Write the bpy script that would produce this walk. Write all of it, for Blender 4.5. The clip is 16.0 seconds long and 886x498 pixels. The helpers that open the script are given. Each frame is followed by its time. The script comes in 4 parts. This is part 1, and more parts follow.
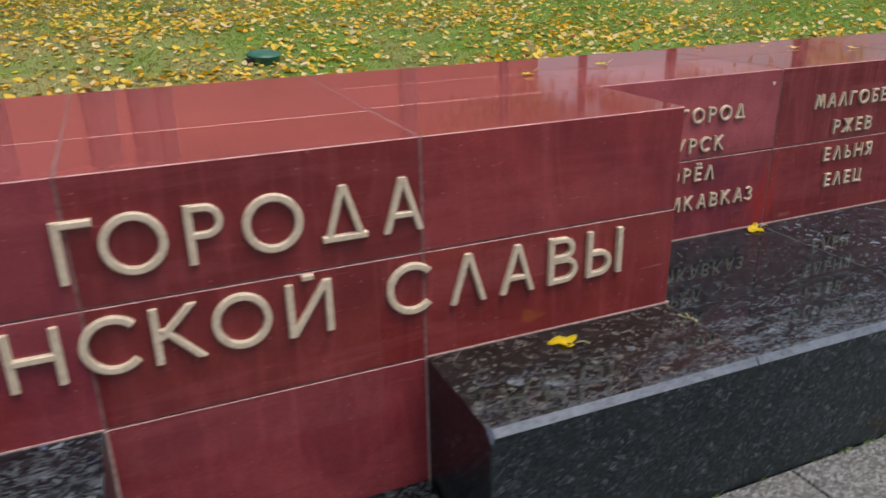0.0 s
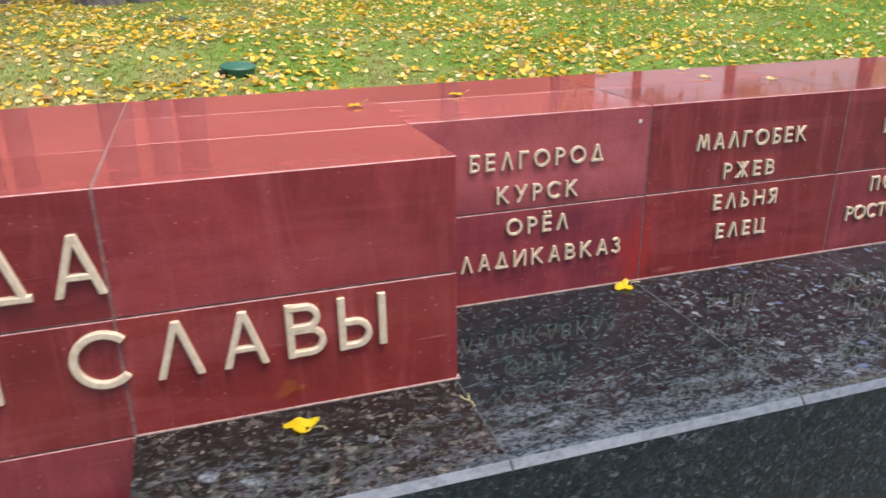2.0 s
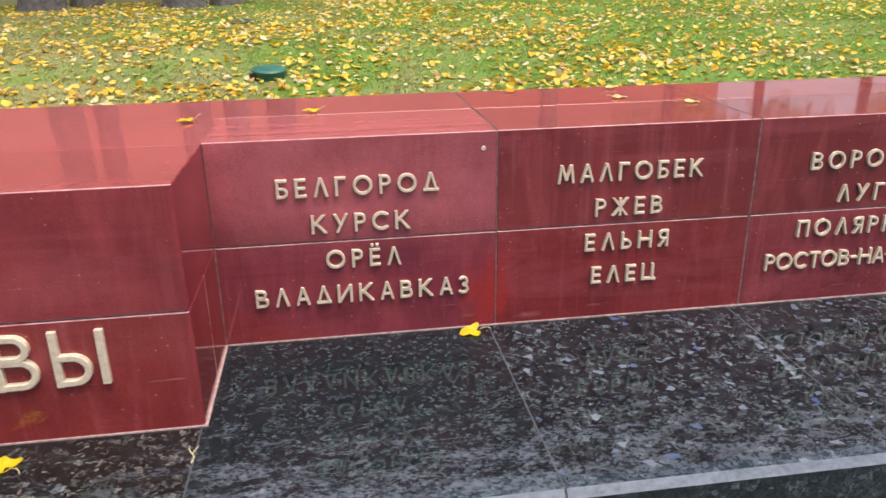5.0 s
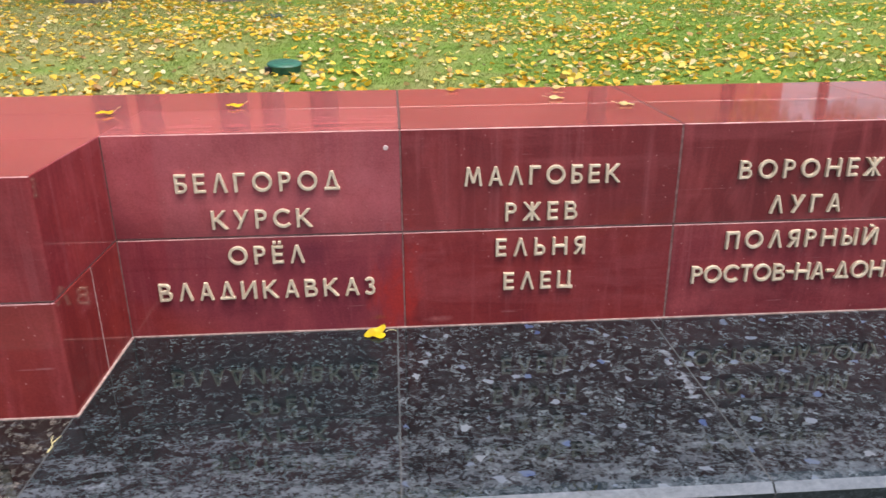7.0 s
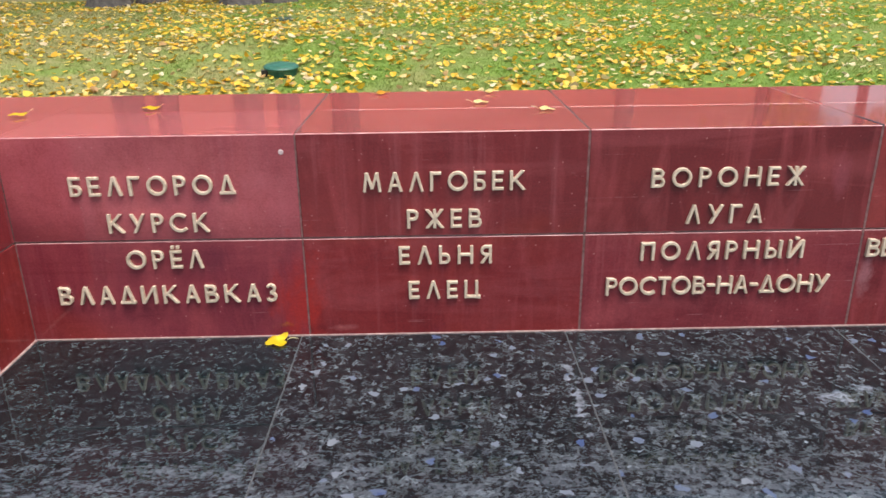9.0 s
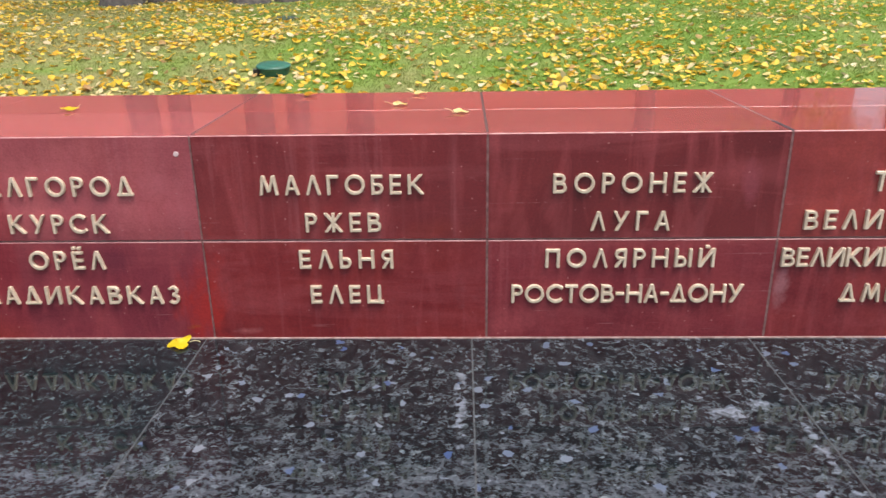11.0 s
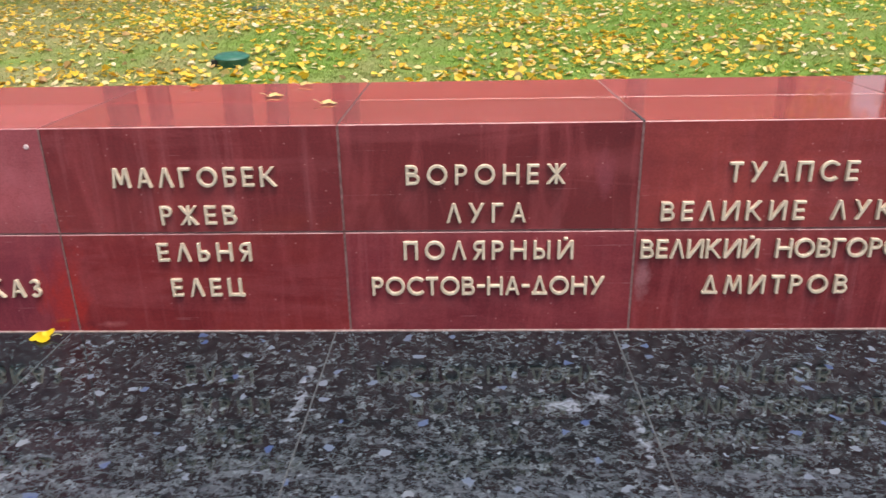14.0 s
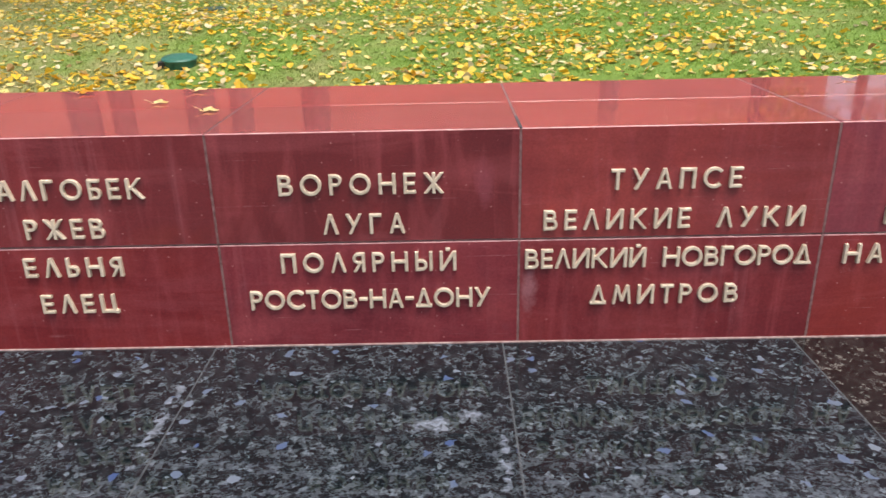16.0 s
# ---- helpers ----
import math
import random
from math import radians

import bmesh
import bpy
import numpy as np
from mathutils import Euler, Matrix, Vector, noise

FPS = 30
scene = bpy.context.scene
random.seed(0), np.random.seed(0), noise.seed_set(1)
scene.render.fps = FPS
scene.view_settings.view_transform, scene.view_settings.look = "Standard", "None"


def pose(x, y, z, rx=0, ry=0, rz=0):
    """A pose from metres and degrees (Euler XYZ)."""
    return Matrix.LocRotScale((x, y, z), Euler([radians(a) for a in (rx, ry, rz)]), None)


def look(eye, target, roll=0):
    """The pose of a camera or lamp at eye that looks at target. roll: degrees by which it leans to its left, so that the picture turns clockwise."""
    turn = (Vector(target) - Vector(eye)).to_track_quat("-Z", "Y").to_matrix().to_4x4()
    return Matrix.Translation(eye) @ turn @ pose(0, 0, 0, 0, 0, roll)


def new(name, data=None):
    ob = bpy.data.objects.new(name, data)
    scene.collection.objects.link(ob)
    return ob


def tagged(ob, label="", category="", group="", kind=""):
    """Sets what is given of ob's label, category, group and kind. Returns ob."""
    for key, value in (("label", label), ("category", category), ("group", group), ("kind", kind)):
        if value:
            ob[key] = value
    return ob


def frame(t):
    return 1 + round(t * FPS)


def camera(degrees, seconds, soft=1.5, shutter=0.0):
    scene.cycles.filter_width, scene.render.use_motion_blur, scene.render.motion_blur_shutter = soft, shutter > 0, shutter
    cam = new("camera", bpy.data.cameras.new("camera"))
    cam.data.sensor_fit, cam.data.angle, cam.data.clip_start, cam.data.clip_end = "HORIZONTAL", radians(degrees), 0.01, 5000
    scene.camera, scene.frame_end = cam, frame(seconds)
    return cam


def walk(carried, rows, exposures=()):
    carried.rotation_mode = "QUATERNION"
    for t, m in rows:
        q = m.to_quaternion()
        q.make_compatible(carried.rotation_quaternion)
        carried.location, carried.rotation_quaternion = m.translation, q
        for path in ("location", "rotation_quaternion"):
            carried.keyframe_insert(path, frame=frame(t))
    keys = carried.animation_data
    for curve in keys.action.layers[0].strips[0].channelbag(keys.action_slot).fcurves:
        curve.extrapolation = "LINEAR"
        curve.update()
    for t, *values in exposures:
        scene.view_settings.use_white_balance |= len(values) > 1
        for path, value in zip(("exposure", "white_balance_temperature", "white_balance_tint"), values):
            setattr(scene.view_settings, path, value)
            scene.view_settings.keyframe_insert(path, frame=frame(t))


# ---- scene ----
cam = camera(61.3, 16.0, soft=1.5, shutter=0.65)
PATH = [
    (0, (0.062, 0.006, 1.586), (0.751, 1.629, 0.905), -1.1),
    (0.5, (0.351, 0.033, 1.586), (1.009, 1.669, 0.906), -0.8),
    (1, (0.57, 0.032, 1.572), (1.198, 1.684, 0.902), -0.9),
    (1.5, (0.845, 0.025, 1.588), (1.428, 1.694, 0.921), -0.9),
    (2, (1.054, 0.018, 1.609), (1.599, 1.702, 0.946), -0.8),
    (2.5, (1.306, 0.016, 1.598), (1.801, 1.719, 0.945), -0.9),
    (3, (1.481, 0.011, 1.591), (1.935, 1.728, 0.945), -0.8),
    (3.5, (1.668, 0.011, 1.611), (2.065, 1.742, 0.961), -0.7),
    (4, (1.809, 0.023, 1.615), (2.159, 1.761, 0.964), -0.8),
    (6.5, (2.484, 0.055, 1.597), (2.621, 1.822, 0.94), -0.6),
    (7, (2.589, 0.041, 1.603), (2.703, 1.808, 0.943), -0.5),
    (7.5, (2.718, 0.035, 1.607), (2.803, 1.803, 0.946), -0.5),
    (8, (2.812, 0.041, 1.606), (2.878, 1.811, 0.945), -0.6),
    (8.5, (2.929, 0.063, 1.597), (2.971, 1.836, 0.941), -0.6),
    (9, (3.023, 0.09, 1.59), (3.047, 1.864, 0.938), -0.7),
    (11.5, (3.519, 0.134, 1.592), (3.457, 1.904, 0.935), -0.8),
    (12, (3.6, 0.124, 1.594), (3.529, 1.892, 0.93), -0.8),
    (12.5, (3.69, 0.119, 1.596), (3.612, 1.883, 0.922), -0.9),
    (13, (3.753, 0.125, 1.594), (3.677, 1.887, 0.918), -1.0),
    (13.5, (3.83, 0.141, 1.589), (3.759, 1.904, 0.911), -1.0),
    (14, (3.888, 0.162, 1.584), (3.828, 1.926, 0.907), -1.1),
    (14.5, (3.968, 0.197, 1.58), (3.921, 1.96, 0.903), -1.2),
    (15, (4.036, 0.22, 1.584), (3.997, 1.984, 0.905), -1.2),
    (15.5, (4.129, 0.244, 1.588), (4.099, 2.006, 0.907), -1.3),
    (16, (4.206, 0.253, 1.588), (4.184, 2.017, 0.906), -1.3),
]
walk(cam, [(t, look(eye, target, roll)) for t, eye, target, roll in PATH], exposures=[(0.0, -0.11), (0.4, 0.55), (16.0, 0.55)])

# ---- light: an overcast autumn sky ----
SUN_UP, SUN_ROUND = 73, 138
world = bpy.data.worlds.new("sky")
scene.world = world
world.use_nodes = True
sky = world.node_tree.nodes.new("ShaderNodeTexSky")
sky.sky_type, sky.sun_disc = "NISHITA", False
sky.sun_elevation, sky.sun_rotation = radians(SUN_UP), radians(SUN_ROUND)
sky.air_density, sky.dust_density, sky.ozone_density = 1.0, 6.0, 0.6
back = world.node_tree.nodes["Background"]
back.inputs["Strength"].default_value = 0.15
grey = world.node_tree.nodes.new("ShaderNodeHueSaturation")
grey.inputs["Saturation"].default_value = 0.75
world.node_tree.links.new(sky.outputs[0], grey.inputs["Color"])
world.node_tree.links.new(grey.outputs[0], back.inputs["Color"])
sun = new("sun", bpy.data.lights.new("sun", "SUN"))
sun.data.energy, sun.data.angle, sun.data.color = 2.42, radians(40), (1.0, 0.97, 0.92)
a, e = radians(SUN_ROUND), radians(SUN_UP)
sun.matrix_world = look((math.sin(a) * math.cos(e) * 50, math.cos(a) * math.cos(e) * 50, math.sin(e) * 50), (0, 0, 0))


# ---- materials ----
class Mat:
    """A node material under construction."""

    def __init__(self, name, rough=0.5, metal=0.0):
        self.m = bpy.data.materials.new(name)
        self.m.use_nodes = True
        self.t = self.m.node_tree
        self.b = self.t.nodes["Principled BSDF"]
        self.b.inputs["Roughness"].default_value, self.b.inputs["Metallic"].default_value = rough, metal

    def node(self, kind, **values):
        n = self.t.nodes.new("ShaderNode" + kind)
        for key, value in values.items():
            n.inputs[key].default_value = value
        return n

    def link(self, a, b):
        self.t.links.new(a, b)

    def place(self, stretch=(1, 1, 1), shuffle=0.0):
        """World position, stretched, and shifted piece by piece."""
        v = self.node("VectorMath")
        v.operation = "MULTIPLY"
        self.link(self.node("NewGeometry").outputs["Position"], v.inputs[0])
        v.inputs[1].default_value = stretch
        if not shuffle:
            return v.outputs[0]
        w = self.node("VectorMath")
        w.operation = "MULTIPLY_ADD"
        self.link(self.random(), w.inputs[0])
        w.inputs[1].default_value = (shuffle, shuffle * 1.7, shuffle * 0.6)
        self.link(v.outputs[0], w.inputs[2])
        return w.outputs[0]

    def random(self):
        return self.node("ObjectInfo").outputs["Random"]

    def noise(self, where, scale, detail=4.0, rough=0.55, bend=0.0):
        n = self.node("TexNoise", Scale=scale, Detail=detail, Roughness=rough, Distortion=bend)
        self.link(where, n.inputs["Vector"])
        return n.outputs["Fac"]

    def bare(self):
        """How thin the turf is: worn and dry towards low x, in patches."""
        p = self.node("SeparateXYZ")
        self.link(self.place(), p.inputs[0])
        slope = self.node("MapRange")
        for key, value in (("From Min", -3.0), ("From Max", 6.0), ("To Min", 0.15), ("To Max", -0.13)):
            slope.inputs[key].default_value = value
        self.link(p.outputs[0], slope.inputs["Value"])
        total = self.node("Math")
        self.link(self.noise(self.place(), 0.7, 5, 0.6, 0.5), total.inputs[0])
        self.link(slope.outputs[0], total.inputs[1])
        away = self.node("VectorMath")
        away.operation = "DISTANCE"
        self.link(self.place((0.75, 1.3, 0.0)), away.inputs[0])
        away.inputs[1].default_value = (-0.55, 9.6, 0.0)
        both = self.node("Math")
        self.link(total.outputs[0], both.inputs[0])
        self.link(self.ramp(away.outputs["Value"], (0.3, 0.3), (1.3, 0.0)), both.inputs[1])
        return both.outputs[0]

    def ramp(self, fac, *stops):
        r = self.node("ValToRGB")
        el = r.color_ramp.elements
        while len(el) < len(stops):
            el.new(0.5)
        for one, (at, c) in zip(el, stops):
            one.position = at
            one.color = (*c, 1) if isinstance(c, tuple) else (c, c, c, 1)
        self.link(fac, r.inputs["Fac"])
        return r.outputs["Color"]

    def mix(self, fac, a, b, blend="MIX"):
        n = self.node("Mix")
        n.data_type, n.blend_type = "RGBA", blend
        for value, socket in ((fac, n.inputs[0]), (a, n.inputs[6]), (b, n.inputs[7])):
            if isinstance(value, bpy.types.NodeSocket):
                self.link(value, socket)
            else:
                socket.default_value = (*value, 1) if isinstance(value, tuple) else value
        return n.outputs[2]

    def bump(self, height, strength=0.2, distance=0.002):
        n = self.node("Bump", Strength=strength, Distance=distance)
        self.link(height, n.inputs["Height"])
        self.link(n.outputs["Normal"], self.b.inputs["Normal"])

    def done(self, color, rough=None):
        if isinstance(color, tuple):
            self.b.inputs["Base Color"].default_value = (*color, 1)
        else:
            self.link(color, self.b.inputs["Base Color"])
        if rough is not None:
            self.link(rough, self.b.inputs["Roughness"])
        return self.m


STAINS = (
    (2.59, 0.60, 0.19, 0.4, (0.33, 0.026, 0.022), 0.85),
    (2.30, 0.74, 0.16, 0.09, (0.10, 0.016, 0.032), 0.5),
    (2.10, 0.55, 0.22, 0.1, (0.09, 0.012, 0.022), 0.45),
    (3.60, 0.53, 0.16, 0.09, (0.36, 0.075, 0.085), 0.5),
    (4.44, 0.66, 0.05, 0.2, (0.42, 0.2, 0.22), 0.45),
    (4.30, 0.98, 0.06, 0.16, (0.30, 0.07, 0.095), 0.4),
    (2.72, 0.49, 0.14, 0.03, (0.42, 0.14, 0.14), 0.45),
    (2.47, 0.98, 0.2, 0.12, (0.40, 0.11, 0.13), 0.4),
)


def red_stone(name, top_light=0.0):
    """Polished crimson quartzite, cloudy, each slab of its own tone."""
    k = Mat(name)
    where = k.place((1, 1, 1), 9.0)
    cloud = k.noise(where, 2.2, 5, 0.6, 0.8)
    c = k.ramp(cloud, (0.25, (0.175, 0.0185, 0.0235)), (0.5, (0.262, 0.029, 0.033)), (0.72, (0.35, 0.044, 0.044)))
    c = k.mix(1.0, c, k.node("ObjectInfo").outputs["Color"], "MULTIPLY")
    streak = k.noise(k.place((3.0, 3.0, 0.5), 5.0), 3.0, 4, 0.6, 1.6)
    c = k.mix(k.ramp(streak, (0.5, 0.0), (0.74, 0.45)), c, (0.36, 0.07, 0.078))
    lean = k.node("Mapping")
    lean.inputs["Rotation"].default_value = (0.0, radians(38), 0.0)
    lean.inputs["Scale"].default_value = (0.9, 2.0, 5.0)
    k.link(k.place((1, 1, 1), 6.0), lean.inputs["Vector"])
    veil = k.noise(lean.outputs[0], 1.5, 5, 0.6, 0.7)
    c = k.mix(k.ramp(veil, (0.52, 0.0), (0.62, 0.24), (0.8, 0.42)), c, (0.34, 0.075, 0.085))
    band = k.noise(k.place((0.25, 14.0, 0.8), 7.0), 1.6, 3, 0.5, 0.4)
    amount = k.mix(1.0, k.ramp(band, (0.46, 0.0), (0.52, 0.8), (0.62, 0.1), (0.78, 1.0)), k.node("ObjectInfo").outputs["Alpha"], "MULTIPLY")
    c = k.mix(amount, c, (0.09, 0.009, 0.014))
    flame = k.noise(k.place((1.0, 1.0, 1.6), 13.0), 1.1, 3, 0.5, 0.6)
    c = k.mix(k.ramp(flame, (0.6, 0.0), (0.78, 0.5)), c, (0.30, 0.035, 0.014))
    runs = k.noise(k.place((26.0, 26.0, 0.9), 4.0), 1.0, 4, 0.6, 0.25)
    where_runs = k.noise(k.place((1.3, 1.3, 0.9), 8.0), 1.6, 3)
    runs = k.mix(1.0, k.ramp(runs, (0.55, 0.0), (0.72, 0.22)), k.ramp(where_runs, (0.42, 0.0), (0.6, 1.0)), "MULTIPLY")
    c = k.mix(runs, c, (0.40, 0.13, 0.145))
    vein = k.noise(k.place((1.1, 6.0, 34.0), 11.0), 1.0, 4, 0.65, 0.6)
    c = k.mix(k.ramp(vein, (0.56, 0.0), (0.74, 0.22)), c, (0.13, 0.012, 0.018))
    dim = k.noise(k.place((1, 1, 1), 2.0), 9.0, 6, 0.7, 0.4)
    c = k.mix(k.ramp(dim, (0.3, 0.22), (0.5, 0.0)), c, (0.12, 0.012, 0.016))
    rubbed = k.noise(k.place((2.0, 2.0, 5.0), 15.0), 2.6, 6, 0.75, 1.2)
    c = k.mix(k.ramp(rubbed, (0.66, 0.0), (0.74, 0.22), (0.85, 0.4)), c, (0.46, 0.24, 0.25))
    # blooms and paler beds in single slabs
    for x, z, wide, tall, color, amount in STAINS:
        away = k.node("VectorMath")
        away.operation = "DISTANCE"
        k.link(k.place((1 / wide, 0.0, 1 / tall)), away.inputs[0])
        away.inputs[1].default_value = (x / wide, 0.0, z / tall)
        near = k.node("Math")
        k.link(away.outputs["Value"], near.inputs[0])
        k.link(k.ramp(k.noise(k.place((1.0, 1.0, 0.6)), 11.0, 5, 0.65, 0.6), (0.2, 0.0), (0.8, 0.9)), near.inputs[1])
        c = k.mix(k.ramp(near.outputs[0], (0.6, amount), (1.05, 0.0)), c, color)
    speck = k.node("TexVoronoi", Scale=26.0)
    k.link(k.place((1, 1, 1), 3.0), speck.inputs["Vector"])
    c = k.mix(k.ramp(speck.outputs["Distance"], (0.0, 0.7), (0.06, 0.55), (0.085, 0.0)), c, (0.42, 0.17, 0.17))
    fine = k.noise(k.place((1, 1, 1), 1.0), 150.0, 3, 0.6)
    if not top_light:
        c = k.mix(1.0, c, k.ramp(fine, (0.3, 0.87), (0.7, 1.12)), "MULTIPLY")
    tilt = k.node("Mapping")
    tilt.inputs["Rotation"].default_value = (0.0, radians(-24), 0.0)
    tilt.inputs["Scale"].default_value = (3.5, 60.0, 130.0)
    k.link(k.place((1, 1, 1), 8.0), tilt.inputs["Vector"])
    scratch = k.noise(tilt.outputs[0], 1.0, 2, 0.5, 0.3)
    scratch = k.mix(1.0, k.ramp(scratch, (0.69, 0.0), (0.73, 0.3)), k.ramp(dim, (0.5, 0.0), (0.62, 1.0)), "MULTIPLY")
    if not top_light:
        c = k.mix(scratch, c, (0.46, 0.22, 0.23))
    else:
        # the light a top face gathers, mixed in patches into its colour
        patchy = k.noise(k.place((1.0, 1.6, 1.0), 6.0), 4.0, 6, 0.7, 0.4)
        c = k.mix(k.ramp(patchy, (0.3, top_light * 0.6), (0.7, top_light)), c, (0.38, 0.115, 0.112))
    k.bump(k.noise(k.place(), 38.0, 3), 0.006 if top_light else 0.02, 0.0012)
    k.b.inputs["Specular IOR Level"].default_value = 0.52
    return k.done(c, k.ramp(k.noise(k.place((1, 1, 1), 4.0), 5.0, 5, 0.65), (0.3, 0.03), (0.55, 0.07), (0.8, 0.2)))


def lit_edge():
    # pale pink stands in for the light that level chamfers catch
    k = Mat("lit_pink_edge", 0.55)
    return k.done(k.ramp(k.noise(k.place(), 30.0, 4), (0.3, (0.30, 0.11, 0.12)), (0.7, (0.50, 0.27, 0.27))))


def grout(name, dark, light):
    k = Mat(name, 0.85)
    n = k.noise(k.place(), 60.0, 4)
    k.bump(n, 0.5, 0.002)
    return k.done(k.ramp(n, (0.3, dark), (0.7, light)))


def black_granite(name, dark, grey, pale, cells, worn=(), blue=0.0, cover=0.5, film=1.0, rough=0.012):
    """Polished dark larvikite: flat feldspar flakes in a black ground, some of them blue, with a dried film towards the front."""
    k = Mat(name, 0.08)
    where = k.place((1, 1, 1), 7.0)
    warp = k.node("TexNoise", Scale=cells * 0.9, Detail=4.0)
    k.link(where, warp.inputs["Vector"])
    bent = k.node("VectorMath")
    bent.operation = "MULTIPLY_ADD"
    k.link(warp.outputs["Color"], bent.inputs[0])
    bent.inputs[1].default_value = (0.026, 0.026, 0.026)
    k.link(where, bent.inputs[2])

    def flakes(scale):
        v = k.node("TexVoronoi", Scale=scale, Randomness=1.0)
        k.link(bent.outputs[0], v.inputs["Vector"])
        s = k.node("SeparateColor")
        k.link(v.outputs["Color"], s.inputs[0])
        return s.outputs

    def part_of(color, share):
        return tuple(share * q for q in color)

    big, small, tiny = flakes(cells), flakes(cells * 2.1), flakes(cells * 4.6)
    e = 1.0 - cover
    c = k.ramp(big[0], (0.0, dark), (e, part_of(dark, 1.5)), (e + 0.03, part_of(grey, 0.35)), (e + 0.24, part_of(grey, 0.6)), (e + 0.27, grey), (0.93, part_of(grey, 1.15)), (0.95, pale))
    c = k.mix(k.ramp(small[1], (0.60, 0.0), (0.63, 0.9)), c, k.ramp(small[0], (0.0, part_of(dark, 0.7)), (0.5, dark), (0.54, part_of(grey, 0.4)), (0.85, part_of(grey, 0.75)), (0.92, pale)))
    c = k.mix(k.ramp(tiny[0], (0.58, 0.0), (0.62, 0.8)), c, k.ramp(tiny[1], (0.0, part_of(dark, 0.6)), (0.6, part_of(dark, 1.2)), (0.65, part_of(grey, 0.45)), (1.0, part_of(grey, 0.9))))
    grain = k.noise(k.place((1.0, 2.2, 1.0), 5.0), 190.0, 3, 0.6)
    c = k.mix(1.0, c, k.ramp(grain, (0.3, 0.6), (0.7, 1.3)), "MULTIPLY")
    if blue:
        c = k.mix(k.ramp(big[1], (0.981, 0.0), (0.983, blue)), c, k.ramp(big[2], (0.0, (0.035, 0.06, 0.15)), (0.35, (0.085, 0.11, 0.165)), (1.0, (0.16, 0.178, 0.21))))
    for x, y, wide, deep in worn:
        away = k.node("VectorMath")
        away.operation = "DISTANCE"
        k.link(k.place((1 / wide, 1 / deep, 0.0)), away.inputs[0])
        away.inputs[1].default_value = (x / wide, y / deep, 0.0)
        near = k.node("Math")
        k.link(away.outputs["Value"], near.inputs[0])
        k.link(k.ramp(k.noise(k.place(), 26.0, 4, 0.7), (0.25, 0.0), (0.75, 1.1)), near.inputs[1])
        patch = k.mix(1.0, k.ramp(near.outputs[0], (0.7, 0.8), (1.0, 0.0)), k.ramp(big[2] if deep > 0.2 else small[2], (0.45, 0.0) if deep > 0.2 else (0.2, 0.3), (0.52, 0.85)), "MULTIPLY")
        c = k.mix(patch, c, k.ramp(small[0], (0.2, (0.13, 0.145, 0.17)), (0.9, (0.24, 0.27, 0.34))))
    # a pale film, dried in ragged streaks along the front
    p = k.node("SeparateXYZ")
    k.link(k.place(), p.inputs[0])
    edge = k.node("MapRange")
    for key, value in (("From Min", 1.42), ("From Max", 2.2), ("To Min", 0.115), ("To Max", -0.15)):
        edge.inputs[key].default_value = value
    k.link(p.outputs[1], edge.inputs["Value"])
    ragged = k.node("Math")
    k.link(k.noise(k.place((0.7, 1.9, 0.0)), 10.0, 9, 0.82, 0.5), ragged.inputs[0])
    k.link(edge.outputs[0], ragged.inputs[1])
    dry = k.mix(1.0, k.ramp(ragged.outputs[0], (0.535, 0.0), (0.575, 0.5 * film), (0.72, 0.9 * film)), k.ramp(small[0], (0.3, 0.25), (0.6, 1.0)), "MULTIPLY")
    dry = k.mix(1.0, dry, k.ramp(p.outputs[2], (0.446, 0.0), (0.458, 1.0)), "MULTIPLY")
    c = k.mix(dry, c, (0.122, 0.14, 0.172))
    k.bump(tiny[2], 0.008, 0.0004)
    k.link(k.mix(0.5, k.ramp(small[2], (0.3, 1.48), (0.7, 1.58), (1.0, 1.85)), k.ramp(tiny[1], (0.3, 1.48), (0.7, 1.56), (1.0, 1.8))), k.b.inputs["IOR"])
    c = k.mix(1.0, c, k.node("ObjectInfo").outputs["Color"], "MULTIPLY")
    k.b.inputs["Specular Tint"].default_value = (0.72, 0.91, 1.0, 1.0)
    return k.done(c, k.mix(dry, k.ramp(small[0], (0.2, rough), (0.9, rough + 0.03), (1.0, rough + 0.1)), (0.3, 0.3, 0.3)))


def sawn_edge():
    k = Mat("pale_sawn_granite_edge", 0.5)
    n = k.noise(k.place((0.7, 1.0, 1.0)), 48.0, 7, 0.75)
    k.bump(n, 0.4, 0.002)
    return k.done(k.mix(1.0, k.node("ObjectInfo").outputs["Color"], k.ramp(n, (0.28, (0.018, 0.024, 0.036)), (0.42, (0.06, 0.075, 0.105)), (0.8, (0.14, 0.162, 0.21))), "MULTIPLY"))


def bronze():
    k = Mat("pale_bronze", 0.45, 0.1)
    n = k.noise(k.place((1, 1, 1), 2.0), 70.0, 4)
    k.bump(k.noise(k.place(), 500.0, 2), 0.08, 0.0006)
    return k.done(k.ramp(n, (0.25, (0.52, 0.42, 0.30)), (0.55, (0.66, 0.55, 0.42)), (0.85, (0.74, 0.65, 0.53))))


